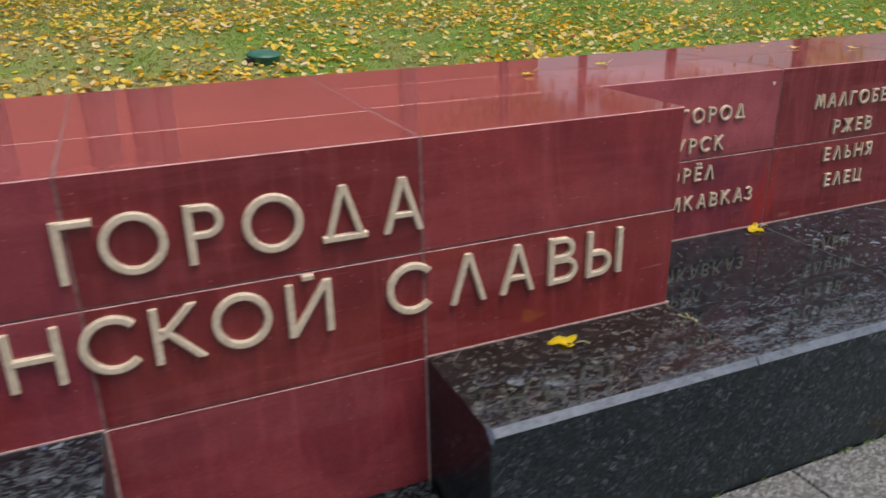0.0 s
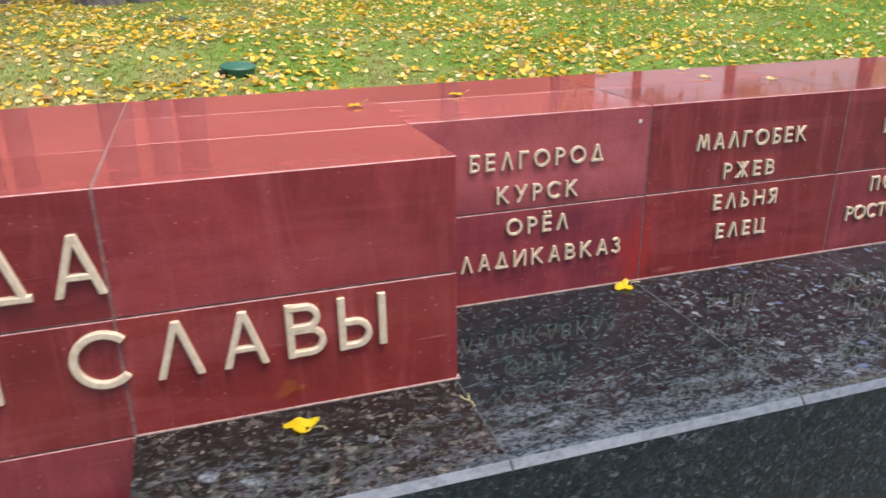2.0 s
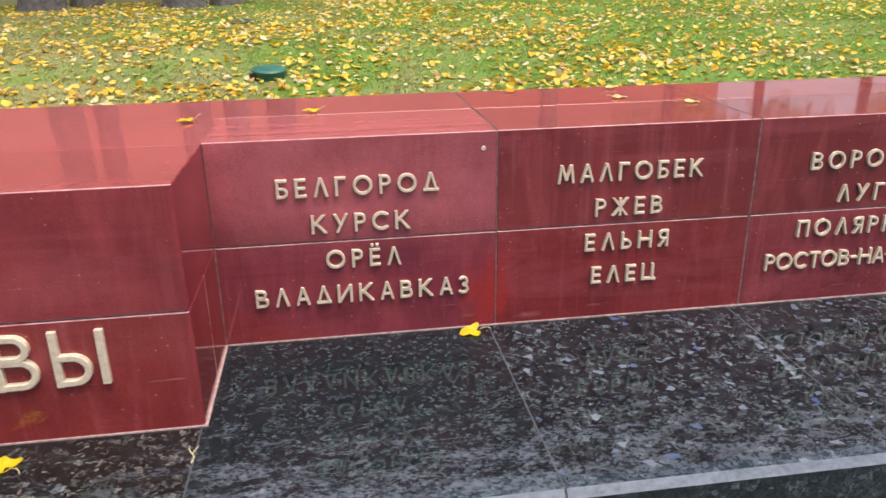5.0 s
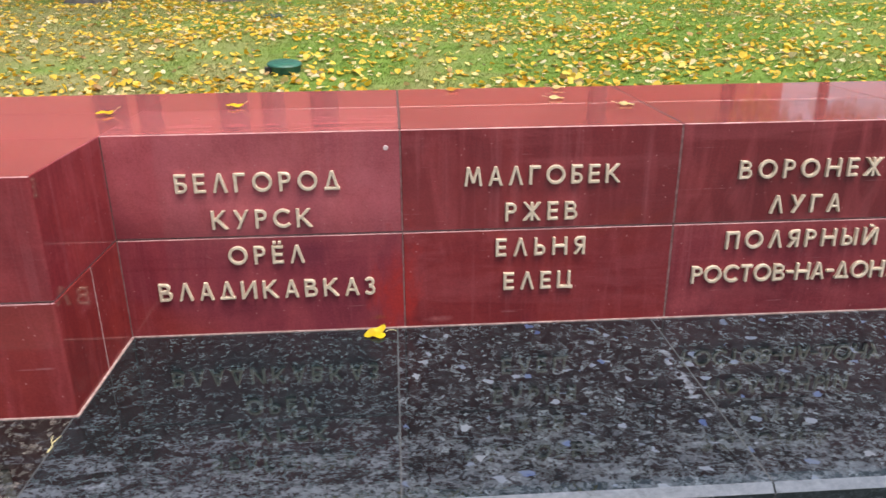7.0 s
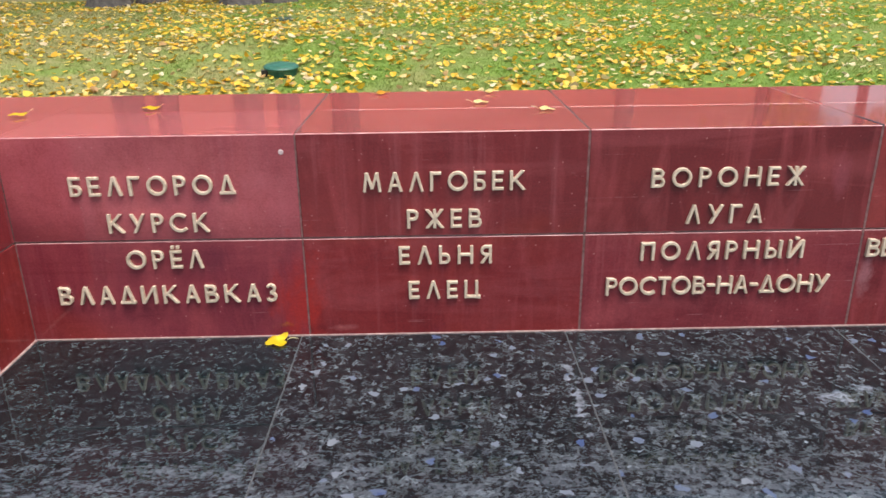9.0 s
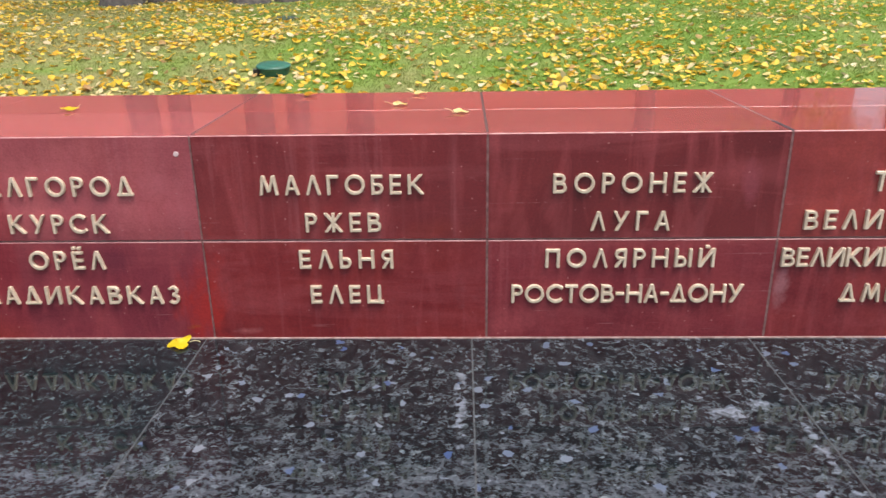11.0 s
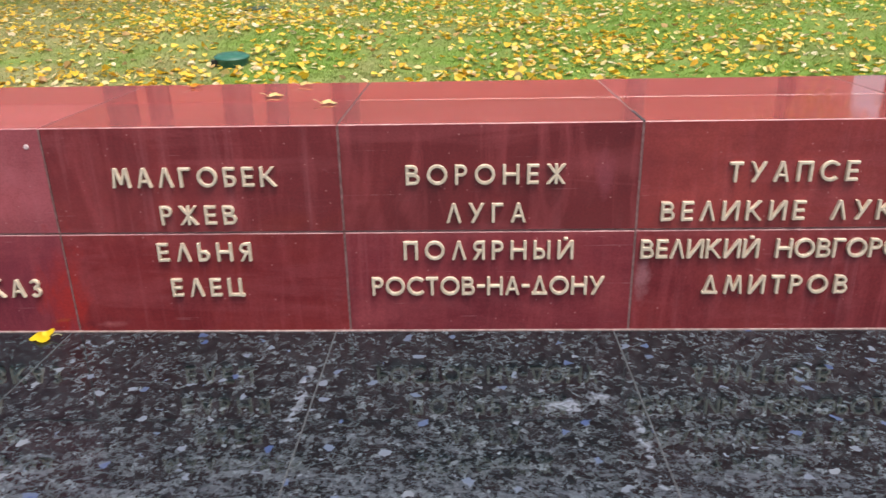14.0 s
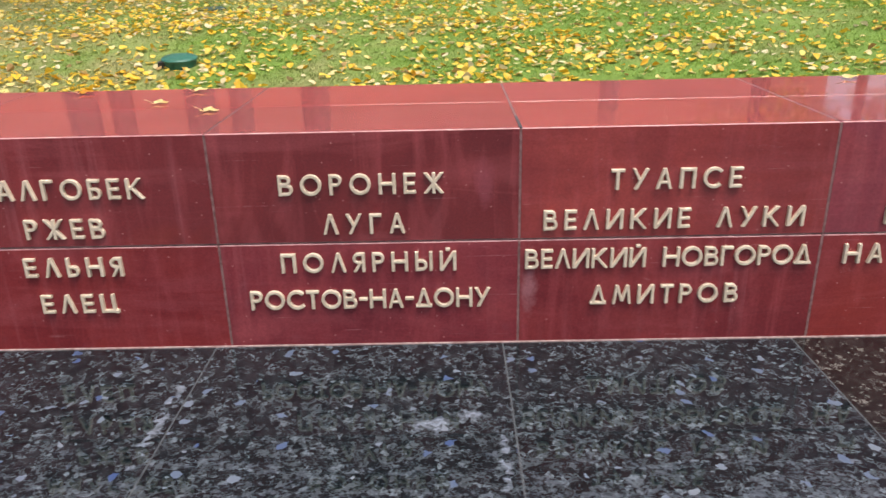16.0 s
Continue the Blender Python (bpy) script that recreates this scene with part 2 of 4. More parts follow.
def paving():
    k = Mat("grey_granite_paving", 0.75)
    v = k.node("TexVoronoi", Scale=105.0)
    k.link(k.place(), v.inputs["Vector"])
    s = k.node("SeparateColor")
    k.link(v.outputs["Color"], s.inputs[0])
    c = k.ramp(s.outputs[0], (0.0, (0.03, 0.032, 0.036)), (0.5, (0.09, 0.093, 0.1)), (1.0, (0.24, 0.24, 0.245)))
    c = k.mix(k.ramp(k.noise(k.place((1, 1, 1), 3.0), 6.0, 5, 0.6), (0.4, 0.0), (0.75, 0.45)), c, (0.12, 0.105, 0.085))
    k.bump(s.outputs[1], 0.4, 0.002)
    return k.done(c)


def plain(name, low, high, scale=40.0, rough=0.6, bumpy=0.2, shuffle=0.0):
    k = Mat(name, rough)
    n = k.noise(k.place((1, 1, 1), shuffle), scale, 5, 0.6)
    k.bump(n, bumpy, 0.004)
    return k.done(k.ramp(n, (0.28, low), (0.72, high)))


def turf():
    k = Mat("thin_turf_soil", 0.95)
    big = k.bare()
    fine = k.noise(k.place(), 35.0, 5, 0.7)
    green = k.ramp(fine, (0.3, (0.09, 0.165, 0.018)), (0.7, (0.15, 0.24, 0.034)))
    soil = k.ramp(fine, (0.3, (0.2, 0.18, 0.07)), (0.7, (0.32, 0.27, 0.13)))
    k.bump(fine, 0.8, 0.03)
    return k.done(k.mix(k.ramp(big, (0.42, 0.0), (0.66, 0.75)), green, soil))


def blades():
    k = Mat("grass_blades", 0.6)
    big = k.bare()
    isle = k.node("NewGeometry").outputs["Random Per Island"]
    fresh = k.ramp(isle, (0.0, (0.115, 0.22, 0.014)), (0.5, (0.165, 0.285, 0.022)), (1.0, (0.26, 0.345, 0.05)))
    dry = k.ramp(isle, (0.0, (0.17, 0.18, 0.045)), (0.6, (0.25, 0.235, 0.08)), (1.0, (0.36, 0.30, 0.15)))
    k.b.inputs["Subsurface Weight"].default_value = 0.0
    return k.done(k.mix(k.ramp(big, (0.40, 0.0), (0.66, 0.85)), fresh, dry))


def leaf_stuff(name, per_object):
    k = Mat(name, 0.55)
    r = k.random() if per_object else k.node("NewGeometry").outputs["Random Per Island"]
    c = k.ramp(r, (0.0, (0.62, 0.31, 0.015)), (0.22, (0.7, 0.45, 0.025)), (0.55, (0.72, 0.53, 0.07)), (0.75, (0.66, 0.54, 0.24)), (0.92, (0.66, 0.58, 0.4)), (0.96, (0.45, 0.26, 0.08)), (1.0, (0.32, 0.18, 0.07)))
    n = k.noise(k.place(), 90.0, 3)
    c = k.mix(k.ramp(n, (0.58, 0.0), (0.8, 0.25)), c, (0.62, 0.38, 0.08))
    thin = k.node("BsdfTranslucent")
    k.link(c, thin.inputs["Color"])
    both = k.node("MixShader")
    both.inputs[0].default_value = 0.3
    k.link(k.b.outputs[0], both.inputs[1])
    k.link(thin.outputs[0], both.inputs[2])
    k.done(c)
    k.link(both.outputs[0], k.m.node_tree.nodes["Material Output"].inputs["Surface"])
    return k.m


def brickwork():
    k = Mat("old_red_brickwork", 0.85)
    b = k.node("TexBrick", Scale=1.0)
    for key, value in (("Brick Width", 0.3), ("Row Height", 0.09), ("Mortar Size", 0.01)):
        b.inputs[key].default_value = value
    b.inputs["Color1"].default_value, b.inputs["Color2"].default_value, b.inputs["Mortar"].default_value = (0.46, 0.12, 0.075, 1), (0.34, 0.085, 0.06, 1), (0.4, 0.3, 0.25, 1)
    turn = k.node("Mapping")
    turn.inputs["Rotation"].default_value = (radians(-90), 0, 0)
    k.link(k.place(), turn.inputs["Vector"])
    k.link(turn.outputs[0], b.inputs["Vector"])
    return k.done(k.mix(k.ramp(k.noise(k.place(), 0.4, 5), (0.4, 0.0), (0.8, 0.5)), b.outputs["Color"], (0.3, 0.12, 0.09)))


BRICKWORK = brickwork()
RED, RED_TOP, EDGE, BRONZE = red_stone("red_quartzite"), red_stone("top_lit_red_quartzite", 0.5), lit_edge(), bronze()
GROUT_PINK = grout("pale_pink_grout", (0.3, 0.17, 0.16), (0.54, 0.4, 0.38))
GROUT_MID = grout("dull_pink_mortar", (0.14, 0.085, 0.08), (0.34, 0.24, 0.23))
JOINT = grout("brown_pink_joint", (0.11, 0.05, 0.047), (0.25, 0.135, 0.13))
JOINT_DARK = grout("dark_brown_joint", (0.05, 0.022, 0.022), (0.13, 0.07, 0.065))
GROUT_PAVING = grout("dusty_paving_joint", (0.06, 0.058, 0.055), (0.12, 0.115, 0.105))
GROUT_PALE = grout("pale_filler", (0.5, 0.36, 0.36), (0.66, 0.52, 0.52))
GROUT_DARK = grout("grey_grout", (0.022, 0.024, 0.028), (0.065, 0.068, 0.075))
BROWN_GRANITE = black_granite("brown_black_granite", (0.0055, 0.0063, 0.0063), (0.048, 0.047, 0.044), (0.13, 0.118, 0.108), 50.0, ((1.39, 1.657, 0.05, 0.034), (0.965, 1.625, 0.07, 0.05), (1.075, 1.575, 0.06, 0.042)), 0.0, 0.45, 0.45)
FINE_GRANITE = black_granite("green_black_granite", (0.0035, 0.008, 0.0096), (0.027, 0.039, 0.045), (0.062, 0.08, 0.09), 56.0, ((1.853, 1.56, 0.07, 0.03),), 0.0, 0.6, 0.85)
GREY_GRANITE = black_granite("grey_black_granite", (0.003, 0.0066, 0.0082), (0.044, 0.054, 0.062), (0.1, 0.118, 0.137), 46.0, ((4.14, 1.90, 0.12, 0.075), (4.24, 1.945, 0.1, 0.05), (3.42, 1.95, 0.045, 0.42), (4.33, 1.75, 0.035, 0.38)), 0.9, 0.6, 0.6)
HONED_GRANITE = black_granite("honed_black_granite", (0.0035, 0.0065, 0.008), (0.03, 0.041, 0.048), (0.09, 0.105, 0.12), 50.0, (), 0.0, 0.45, 0.0, 0.3)
SAWN, PAVING = sawn_edge(), paving()
TURF, BLADES = turf(), blades()
LEAF_ONE, LEAF_MANY = leaf_stuff("fallen_leaf_single", True), leaf_stuff("fallen_leaf_many", False)
YELLOW_LEAF = plain("fresh_yellow_leaf", (0.80, 0.58, 0.01), (0.88, 0.68, 0.03), 60.0, 0.45, 0.1)
PALE_LEAF = plain("pale_yellow_leaf", (0.8, 0.60, 0.12), (0.9, 0.82, 0.52), 35.0, 0.5, 0.1)
ORANGE_LEAF = plain("orange_leaf", (0.62, 0.26, 0.02), (0.75, 0.4, 0.03), 60.0, 0.5, 0.1)
STALK = plain("pale_leaf_stalk", (0.5, 0.42, 0.2), (0.62, 0.55, 0.3), 60.0)
BARK = plain("grey_linden_bark", (0.045, 0.04, 0.04), (0.15, 0.135, 0.125), 14.0, 0.9, 0.9)
CROWN = leaf_stuff("autumn_crown", False)
GREEN = plain("weathered_green_paint", (0.014, 0.085, 0.058), (0.036, 0.15, 0.108), 22.0, 0.4, 0.15)
DARK_GREEN = plain("dark_green_paint", (0.012, 0.035, 0.026), (0.03, 0.07, 0.05), 22.0, 0.5, 0.2)
BLACK = plain("black_rubber", (0.012, 0.012, 0.013), (0.03, 0.03, 0.03), 40.0, 0.6)
GROUND = plain("bare_ground", (0.06, 0.06, 0.062), (0.11, 0.11, 0.11), 3.0, 0.9, 0.3)
MOSS = plain("damp_moss", (0.025, 0.05, 0.01), (0.08, 0.13, 0.02), 120.0, 0.9, 0.8)


# ---- builders ----
def mesh_of(name, bm, *materials, smooth=False):
    bmesh.ops.recalc_face_normals(bm, faces=bm.faces)
    me = bpy.data.meshes.new(name)
    bm.to_mesh(me)
    bm.free()
    for m in materials:
        me.materials.append(m)
    if smooth:
        me.polygons.foreach_set("use_smooth", [True] * len(me.polygons))
    return me


def part(name, bm, material, parent, label="", smooth=False):
    ob = new(name, bm if isinstance(bm, bpy.types.Mesh) else mesh_of(name, bm, material, smooth=smooth))
    ob.parent = parent
    return tagged(ob, label)


def box(x0, x1, y0, y1, z0, z1):
    bm = bmesh.new()
    bmesh.ops.create_cube(bm, size=1.0)
    for v in bm.verts:
        v.co = ((x0 + x1) / 2 + v.co.x * (x1 - x0), (y0 + y1) / 2 + v.co.y * (y1 - y0), (z0 + z1) / 2 + v.co.z * (z1 - z0))
    return bm


def raw(name, verts, faces, *materials):
    me = bpy.data.meshes.new(name)
    me.from_pydata(verts, [], faces)
    for m in materials:
        me.materials.append(m)
    return me


# ---- the wall: sizes in metres ----
PITCH = 0.901
WALL_X, WALL_Y, MID_Y, BACK_Y = 1.705, 2.3445, 2.762, 3.182
LEDGE_Z, MID_Z, TOP_Z = 0.461, 0.805, 1.1435
BLOCK_X, BLOCK_Y = 1.698, 1.871
BLOCK_JOINTS = (-1.01, -0.109, 0.792, BLOCK_X)
GAP = 0.0021

wall = tagged(new("memorial_wall"), "low wall of polished crimson quartzite slabs with bronze inscriptions", "wall", kind="structure")


def slab(x0, x1, y0, y1, z0, z1, tone=(1.0, 1.0, 1.0), bands=0.25, chamfer=0.0027):
    """A polished slab with chamfered arrises; caught light is painted on the level front ones."""
    g = GAP
    bm = box(x0 + g, x1 - g, y0, y1 - g, z0 + g, z1 - g)
    if x1 == BLOCK_X and y0 == BLOCK_Y:
        corner = [e for e in bm.edges if all(v.co.x > x1 - g - 1e-4 and v.co.y < y0 + 1e-4 for v in e.verts)]
        bmesh.ops.bevel(bm, geom=corner, offset=0.009, segments=4, profile=0.5, affect="EDGES")
    sharp = [e for e in bm.edges if e.calc_face_angle(0.0) > 0.9]
    made = bmesh.ops.bevel(bm, geom=sharp, offset=chamfer, segments=1, affect="EDGES")
    for f in made["faces"]:
        f.normal_update()
        f.material_index = 1 if y0 in (WALL_Y, BLOCK_Y) and abs(f.normal.z) > 0.4 and f.normal.y < -0.3 else 0
    # top faces take the paler stone that has the light from above painted in
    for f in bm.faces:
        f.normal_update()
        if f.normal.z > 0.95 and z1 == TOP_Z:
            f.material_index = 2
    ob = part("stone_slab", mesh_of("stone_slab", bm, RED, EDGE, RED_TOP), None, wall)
    ob.color = (*tone, bands)
    return ob


# cores behind the joints
part("core", box(WALL_X - 0.3, WALL_X + 9 * PITCH - 0.02, WALL_Y + 0.006, BACK_Y - 0.01, 0.0, TOP_Z - 0.007), GROUT_MID, wall, "dull pink mortar in the joints")
part("core", box(-1.0, BLOCK_X - 0.006, BLOCK_Y + 0.006, BACK_Y - 0.012, 0.0, TOP_Z - 0.008), GROUT_MID, wall, "dull pink mortar in the joints")

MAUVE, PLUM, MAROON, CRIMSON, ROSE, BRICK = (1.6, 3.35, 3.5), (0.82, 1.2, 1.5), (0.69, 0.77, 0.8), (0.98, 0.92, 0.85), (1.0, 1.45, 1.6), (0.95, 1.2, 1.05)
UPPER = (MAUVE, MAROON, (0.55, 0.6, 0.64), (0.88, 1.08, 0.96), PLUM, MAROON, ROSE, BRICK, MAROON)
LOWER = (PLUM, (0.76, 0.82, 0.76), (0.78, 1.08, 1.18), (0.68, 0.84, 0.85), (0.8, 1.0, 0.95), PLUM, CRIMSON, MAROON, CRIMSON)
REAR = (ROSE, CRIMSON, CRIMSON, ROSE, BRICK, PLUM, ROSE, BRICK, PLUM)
for i in range(9):
    x0, x1 = WALL_X + i * PITCH if i else BLOCK_X - 0.006, WALL_X + (i + 1) * PITCH
    slab(x0, x1, WALL_Y, BACK_Y, LEDGE_Z, MID_Z, LOWER[i])
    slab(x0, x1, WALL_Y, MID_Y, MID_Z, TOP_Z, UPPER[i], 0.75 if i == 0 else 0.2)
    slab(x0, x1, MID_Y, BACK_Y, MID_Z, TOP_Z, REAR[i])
for x0, x1, up, low in zip(BLOCK_JOINTS, BLOCK_JOINTS[1:], (PLUM, (0.72, 0.79, 0.77), (0.88, 1.03, 1.07)), (PLUM, (0.66, 0.73, 0.66), (0.78, 0.93, 0.78))):
    last = x1 == BLOCK_X
    slab(x0, x1, BLOCK_Y, 2.126 if last else 2.325, LEDGE_Z, MID_Z, low)
    slab(x0, x1, 2.126 if last else 2.296, BACK_Y, LEDGE_Z, MID_Z, (0.95, 1.15, 0.95))
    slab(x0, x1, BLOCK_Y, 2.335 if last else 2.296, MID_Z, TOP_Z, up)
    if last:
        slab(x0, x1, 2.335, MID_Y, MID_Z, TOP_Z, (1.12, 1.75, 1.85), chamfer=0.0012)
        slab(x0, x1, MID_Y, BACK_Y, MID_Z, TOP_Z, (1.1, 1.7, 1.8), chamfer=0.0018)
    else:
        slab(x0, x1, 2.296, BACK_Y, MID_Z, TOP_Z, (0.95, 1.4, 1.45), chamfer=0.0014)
slab(-0.109, 0.792, BLOCK_Y, BLOCK_Y + 0.3, 0.0, LEDGE_Z, (0.82, 1.2, 1.35))

# the pale pointing along the foot of the stones
part("pointing", box(BLOCK_X, WALL_X + 9 * PITCH, WALL_Y - 0.004, WALL_Y + 0.004, LEDGE_Z - 0.004, LEDGE_Z + 0.004), GROUT_PINK, wall)
part("pointing", box(0.792, BLOCK_X + 0.004, BLOCK_Y - 0.004, BLOCK_Y + 0.004, LEDGE_Z - 0.004, LEDGE_Z + 0.004), GROUT_PINK, wall)
part("pointing", box(-1.0, -0.109, BLOCK_Y - 0.004, BLOCK_Y + 0.004, LEDGE_Z - 0.004, LEDGE_Z + 0.004), GROUT_PINK, wall)
part("pointing", box(BLOCK_X - 0.004, BLOCK_X + 0.004, BLOCK_Y, WALL_Y, LEDGE_Z - 0.004, LEDGE_Z + 0.004), GROUT_PINK, wall)
part("pointing", box(0.788, 0.796, BLOCK_Y - 0.005, BLOCK_Y + 0.003, 0.0, LEDGE_Z - 0.004), GROUT_PINK, wall)
part("pointing", box(-0.113, -0.105, BLOCK_Y - 0.005, BLOCK_Y + 0.003, 0.0, LEDGE_Z - 0.004), GROUT_PINK, wall)

# joints pointed nearly flush between the slabs
for i in range(1, 9):
    x, half = WALL_X + i * PITCH, 0.0024 if i == 1 else 0.0036
    part("joint_filling", box(x - half, x + half, WALL_Y + 0.0007, WALL_Y + 0.03, LEDGE_Z + 0.004, TOP_Z - GAP - 0.003), JOINT, wall)
    part("joint_filling", box(x - 0.0036, x + 0.0036, WALL_Y + 0.03, BACK_Y - 0.012, TOP_Z - 0.03, TOP_Z - GAP - 0.0008), JOINT_DARK if i in (1, 2) else JOINT, wall)
for x in BLOCK_JOINTS[1:3]:
    part("joint_filling", box(x - 0.0043, x + 0.0043, BLOCK_Y + 0.0007, BACK_Y - 0.012, LEDGE_Z + 0.004, TOP_Z - GAP - 0.0008), JOINT, wall)
part("joint_filling", box(BLOCK_X - 0.004, BLOCK_X + 0.0008, WALL_Y - 0.0016, WALL_Y + 0.004, MID_Z, TOP_Z - 0.006), JOINT_DARK, wall, "dark open joint in the corner")
part("joint_filling", box(BLOCK_X - 0.004, BLOCK_X + 0.0012, WALL_Y - 0.0018, WALL_Y + 0.004, LEDGE_Z + 0.004, MID_Z), JOINT, wall)
part("joint_filling", box(BLOCK_X - 0.02, BLOCK_X - GAP - 0.0006, 2.126 - GAP - 0.0045, 2.126 - GAP + 0.0045, LEDGE_Z + 0.004, MID_Z - 0.004), GROUT_PINK, wall, "pale pink joint")

part("mortar", box(WALL_X + 3 * PITCH - 0.004, WALL_X + 3 * PITCH + 0.004, WALL_Y + 0.004, WALL_Y + 0.16, TOP_Z - 0.02, TOP_Z - 0.0005), GROUT_DARK, wall, "dark open joint in the wall top")
bm = bmesh.new()
bmesh.ops.create_cone(bm, cap_ends=True, segments=16, radius1=0.0085, radius2=0.007, depth=0.003, matrix=pose(2.561, WALL_Y - 0.001, 1.0858, 90))
part("plug", bm, GROUT_PALE, wall, "small pale round filling in the stone")

# ---- the ledge of dark granite ----
FRONT_Y, CHAMFER_Y, CHAMFER_Z = 1.434, 1.454, 0.443
ledge = tagged(new("granite_ledge"), "polished black granite ledge with pale sawn front edge", "ledge", kind="structure")


def ledge_block(x0, x1, y1, stone, open_end=False, tone=1.0):
    g = 0.0024
    bm = bmesh.new()
    outline = ((FRONT_Y, 0.0), (FRONT_Y, CHAMFER_Z), (CHAMFER_Y, LEDGE_Z), (y1, LEDGE_Z), (y1, 0.0))
    ends = [[bm.verts.new((x, y, z)) for y, z in outline] for x in (x0 + g, x1 - g)]
    n = len(outline)
    for i in range(n):
        f = bm.faces.new((ends[0][i], ends[0][(i + 1) % n], ends[1][(i + 1) % n], ends[1][i]))
        f.material_index = 1 if i == 1 else 2 if i == 0 else 0
    for e in ends:
        bm.faces.new(e).material_index = 2
    if open_end:
        worn = [e for e in bm.edges if all(abs(v.co.x - x0 - g) < 1e-6 for v in e.verts) and (e.verts[0].co.z == e.verts[1].co.z == LEDGE_Z or e.verts[0].co.y == e.verts[1].co.y == FRONT_Y or {round(v.co.y, 3) for v in e.verts} == {FRONT_Y, CHAMFER_Y})]
        for f in bmesh.ops.bevel(bm, geom=worn, offset=0.011, segments=1, affect="EDGES")["faces"]:
            f.material_index = 1
    block = part("granite_block", mesh_of("granite_block", bm, stone, SAWN, HONED_GRANITE), None, ledge)
    block.color = (tone, tone, tone, 1.0)
    return block


LEDGE_JOINTS = [0.790, 1.687, 2.580, 3.459, 4.361, 5.264] + [5.264 + 0.9 * i for i in range(1, 5)]
ledge_block(-1.01, -0.112, BLOCK_Y + 0.02, GREY_GRANITE)
for i, (x0, x1) in enumerate(zip(LEDGE_JOINTS, LEDGE_JOINTS[1:])):
    ledge_block(x0, x1, (BLOCK_Y if i == 0 else WALL_Y) + 0.02, BROWN_GRANITE if i in (0, 5) else FINE_GRANITE if i == 1 else GREY_GRANITE, i == 0)
part("joint_filling", box(0.80, 8.85, FRONT_Y + 0.0012, WALL_Y, 0.0, CHAMFER_Z - 0.004), GROUT_DARK, ledge)
for x in LEDGE_JOINTS[1:-1]:
    part("joint_filling", box(x - 0.0036, x + 0.0036, CHAMFER_Y, WALL_Y - 0.006, LEDGE_Z - 0.03, LEDGE_Z - 0.0006), GROUT_DARK, ledge)
part("niche_floor", box(-0.105, 0.785, FRONT_Y + 0.02, BLOCK_Y - 0.001, -0.03, 0.012), GREY_GRANITE, ledge)


# ---- raised lettering ----
class Pen:
    """Draws one letter of unit height with strokes of even width, as raised, chamfered bars."""

    def __init__(self, size, deep, weight=0.2):
        self.bm, self.size, self.deep, self.w, self.count, self.width = bmesh.new(), size, deep, weight, 0, 0.0

    def ribbon(self, left, right, closed=False):
        """A bar between two rails of points; the middle stands proud of the flanks."""
        self.count += 1
        s, front = self.size, -self.deep - self.count * 0.00025
        rows = []
        for (ax, ay), (bx, by) in zip(left, right):
            ay, by = (0.5 + (q - 0.5) * (1.004 - 0.004 * self.count) for q in (ay, by))
            lx, ly = ax + (bx - ax) * 0.16, ay + (by - ay) * 0.16
            rx, ry = bx - (bx - ax) * 0.16, by - (by - ay) * 0.16
            cut = 0.1 * self.w * s
            rows.append([self.bm.verts.new(p) for p in ((ax * s, 0, ay * s), (ax * s, front + cut, ay * s), (lx * s, front, ly * s), (rx * s, front, ry * s), (bx * s, front + cut, by * s), (bx * s, 0, by * s))])
            self.width = max(self.width, ax, bx)
        pairs = list(zip(rows, rows[1:])) + ([(rows[-1], rows[0])] if closed else [])
        for p, q in pairs:
            for i in range(5):
                self.bm.faces.new((p[i], p[i + 1], q[i + 1], q[i]))
        if not closed:
            self.bm.faces.new(rows[0])
            self.bm.faces.new(rows[-1])

    def bar(self, x0, y0, x1, y1, w=None):
        """An even bar along its middle line."""
        w = (w or self.w) / 2
        d = Vector((x1 - x0, y1 - y0)).normalized() * w
        self.ribbon([(x0 - d.y, y0 + d.x), (x1 - d.y, y1 + d.x)], [(x0 + d.y, y0 - d.x), (x1 + d.y, y1 - d.x)])

    def post(self, x, y0=0.0, y1=1.0):
        """An upright whose left side is at x."""
        self.ribbon([(x, y0), (x, y1)], [(x + self.w, y0), (x + self.w, y1)])

    def level(self, x0, x1, y, w=None):
        """A level bar whose underside is at y."""
        w = w or self.w * 0.92
        self.ribbon([(x0, y), (x1, y)], [(x0, y + w), (x1, y + w)])

    def slant(self, x0, y0, x1, y1):
        """A diagonal with level ends; x0 and x1 are the middles of its feet."""
        half = self.w * 0.44 * math.hypot(x1 - x0, y1 - y0) / abs(y1 - y0)
        self.ribbon([(x0 - half, y0), (x1 - half, y1)], [(x0 + half, y0), (x1 + half, y1)])

    def ring(self, cx, cy, rx, ry, start=0, end=360, w=None):
        w = w or self.w
        steps = max(8, int(abs(end - start) / 10))
        closed = abs(end - start) >= 360
        angles = [radians(start + (end - start) * i / steps) for i in range(steps if closed else steps + 1)]
        self.ribbon([(cx + (rx - w) * math.cos(q), cy + (ry - w) * math.sin(q)) for q in angles], [(cx + rx * math.cos(q), cy + ry * math.sin(q)) for q in angles], closed)

    def bowl(self, x, y0, y1, out):
        """A half-round bowl from an upright at x."""
        r = (y1 - y0) / 2
        mid = x + out - r
        if mid > x:
            self.level(x, mid, y0, self.w * 0.9)
            self.level(x, mid, y1 - self.w * 0.9, self.w * 0.9)
        self.ring(max(mid, x), (y0 + y1) / 2, out - max(mid - x, 0), r, -90, 90, self.w * 0.9)


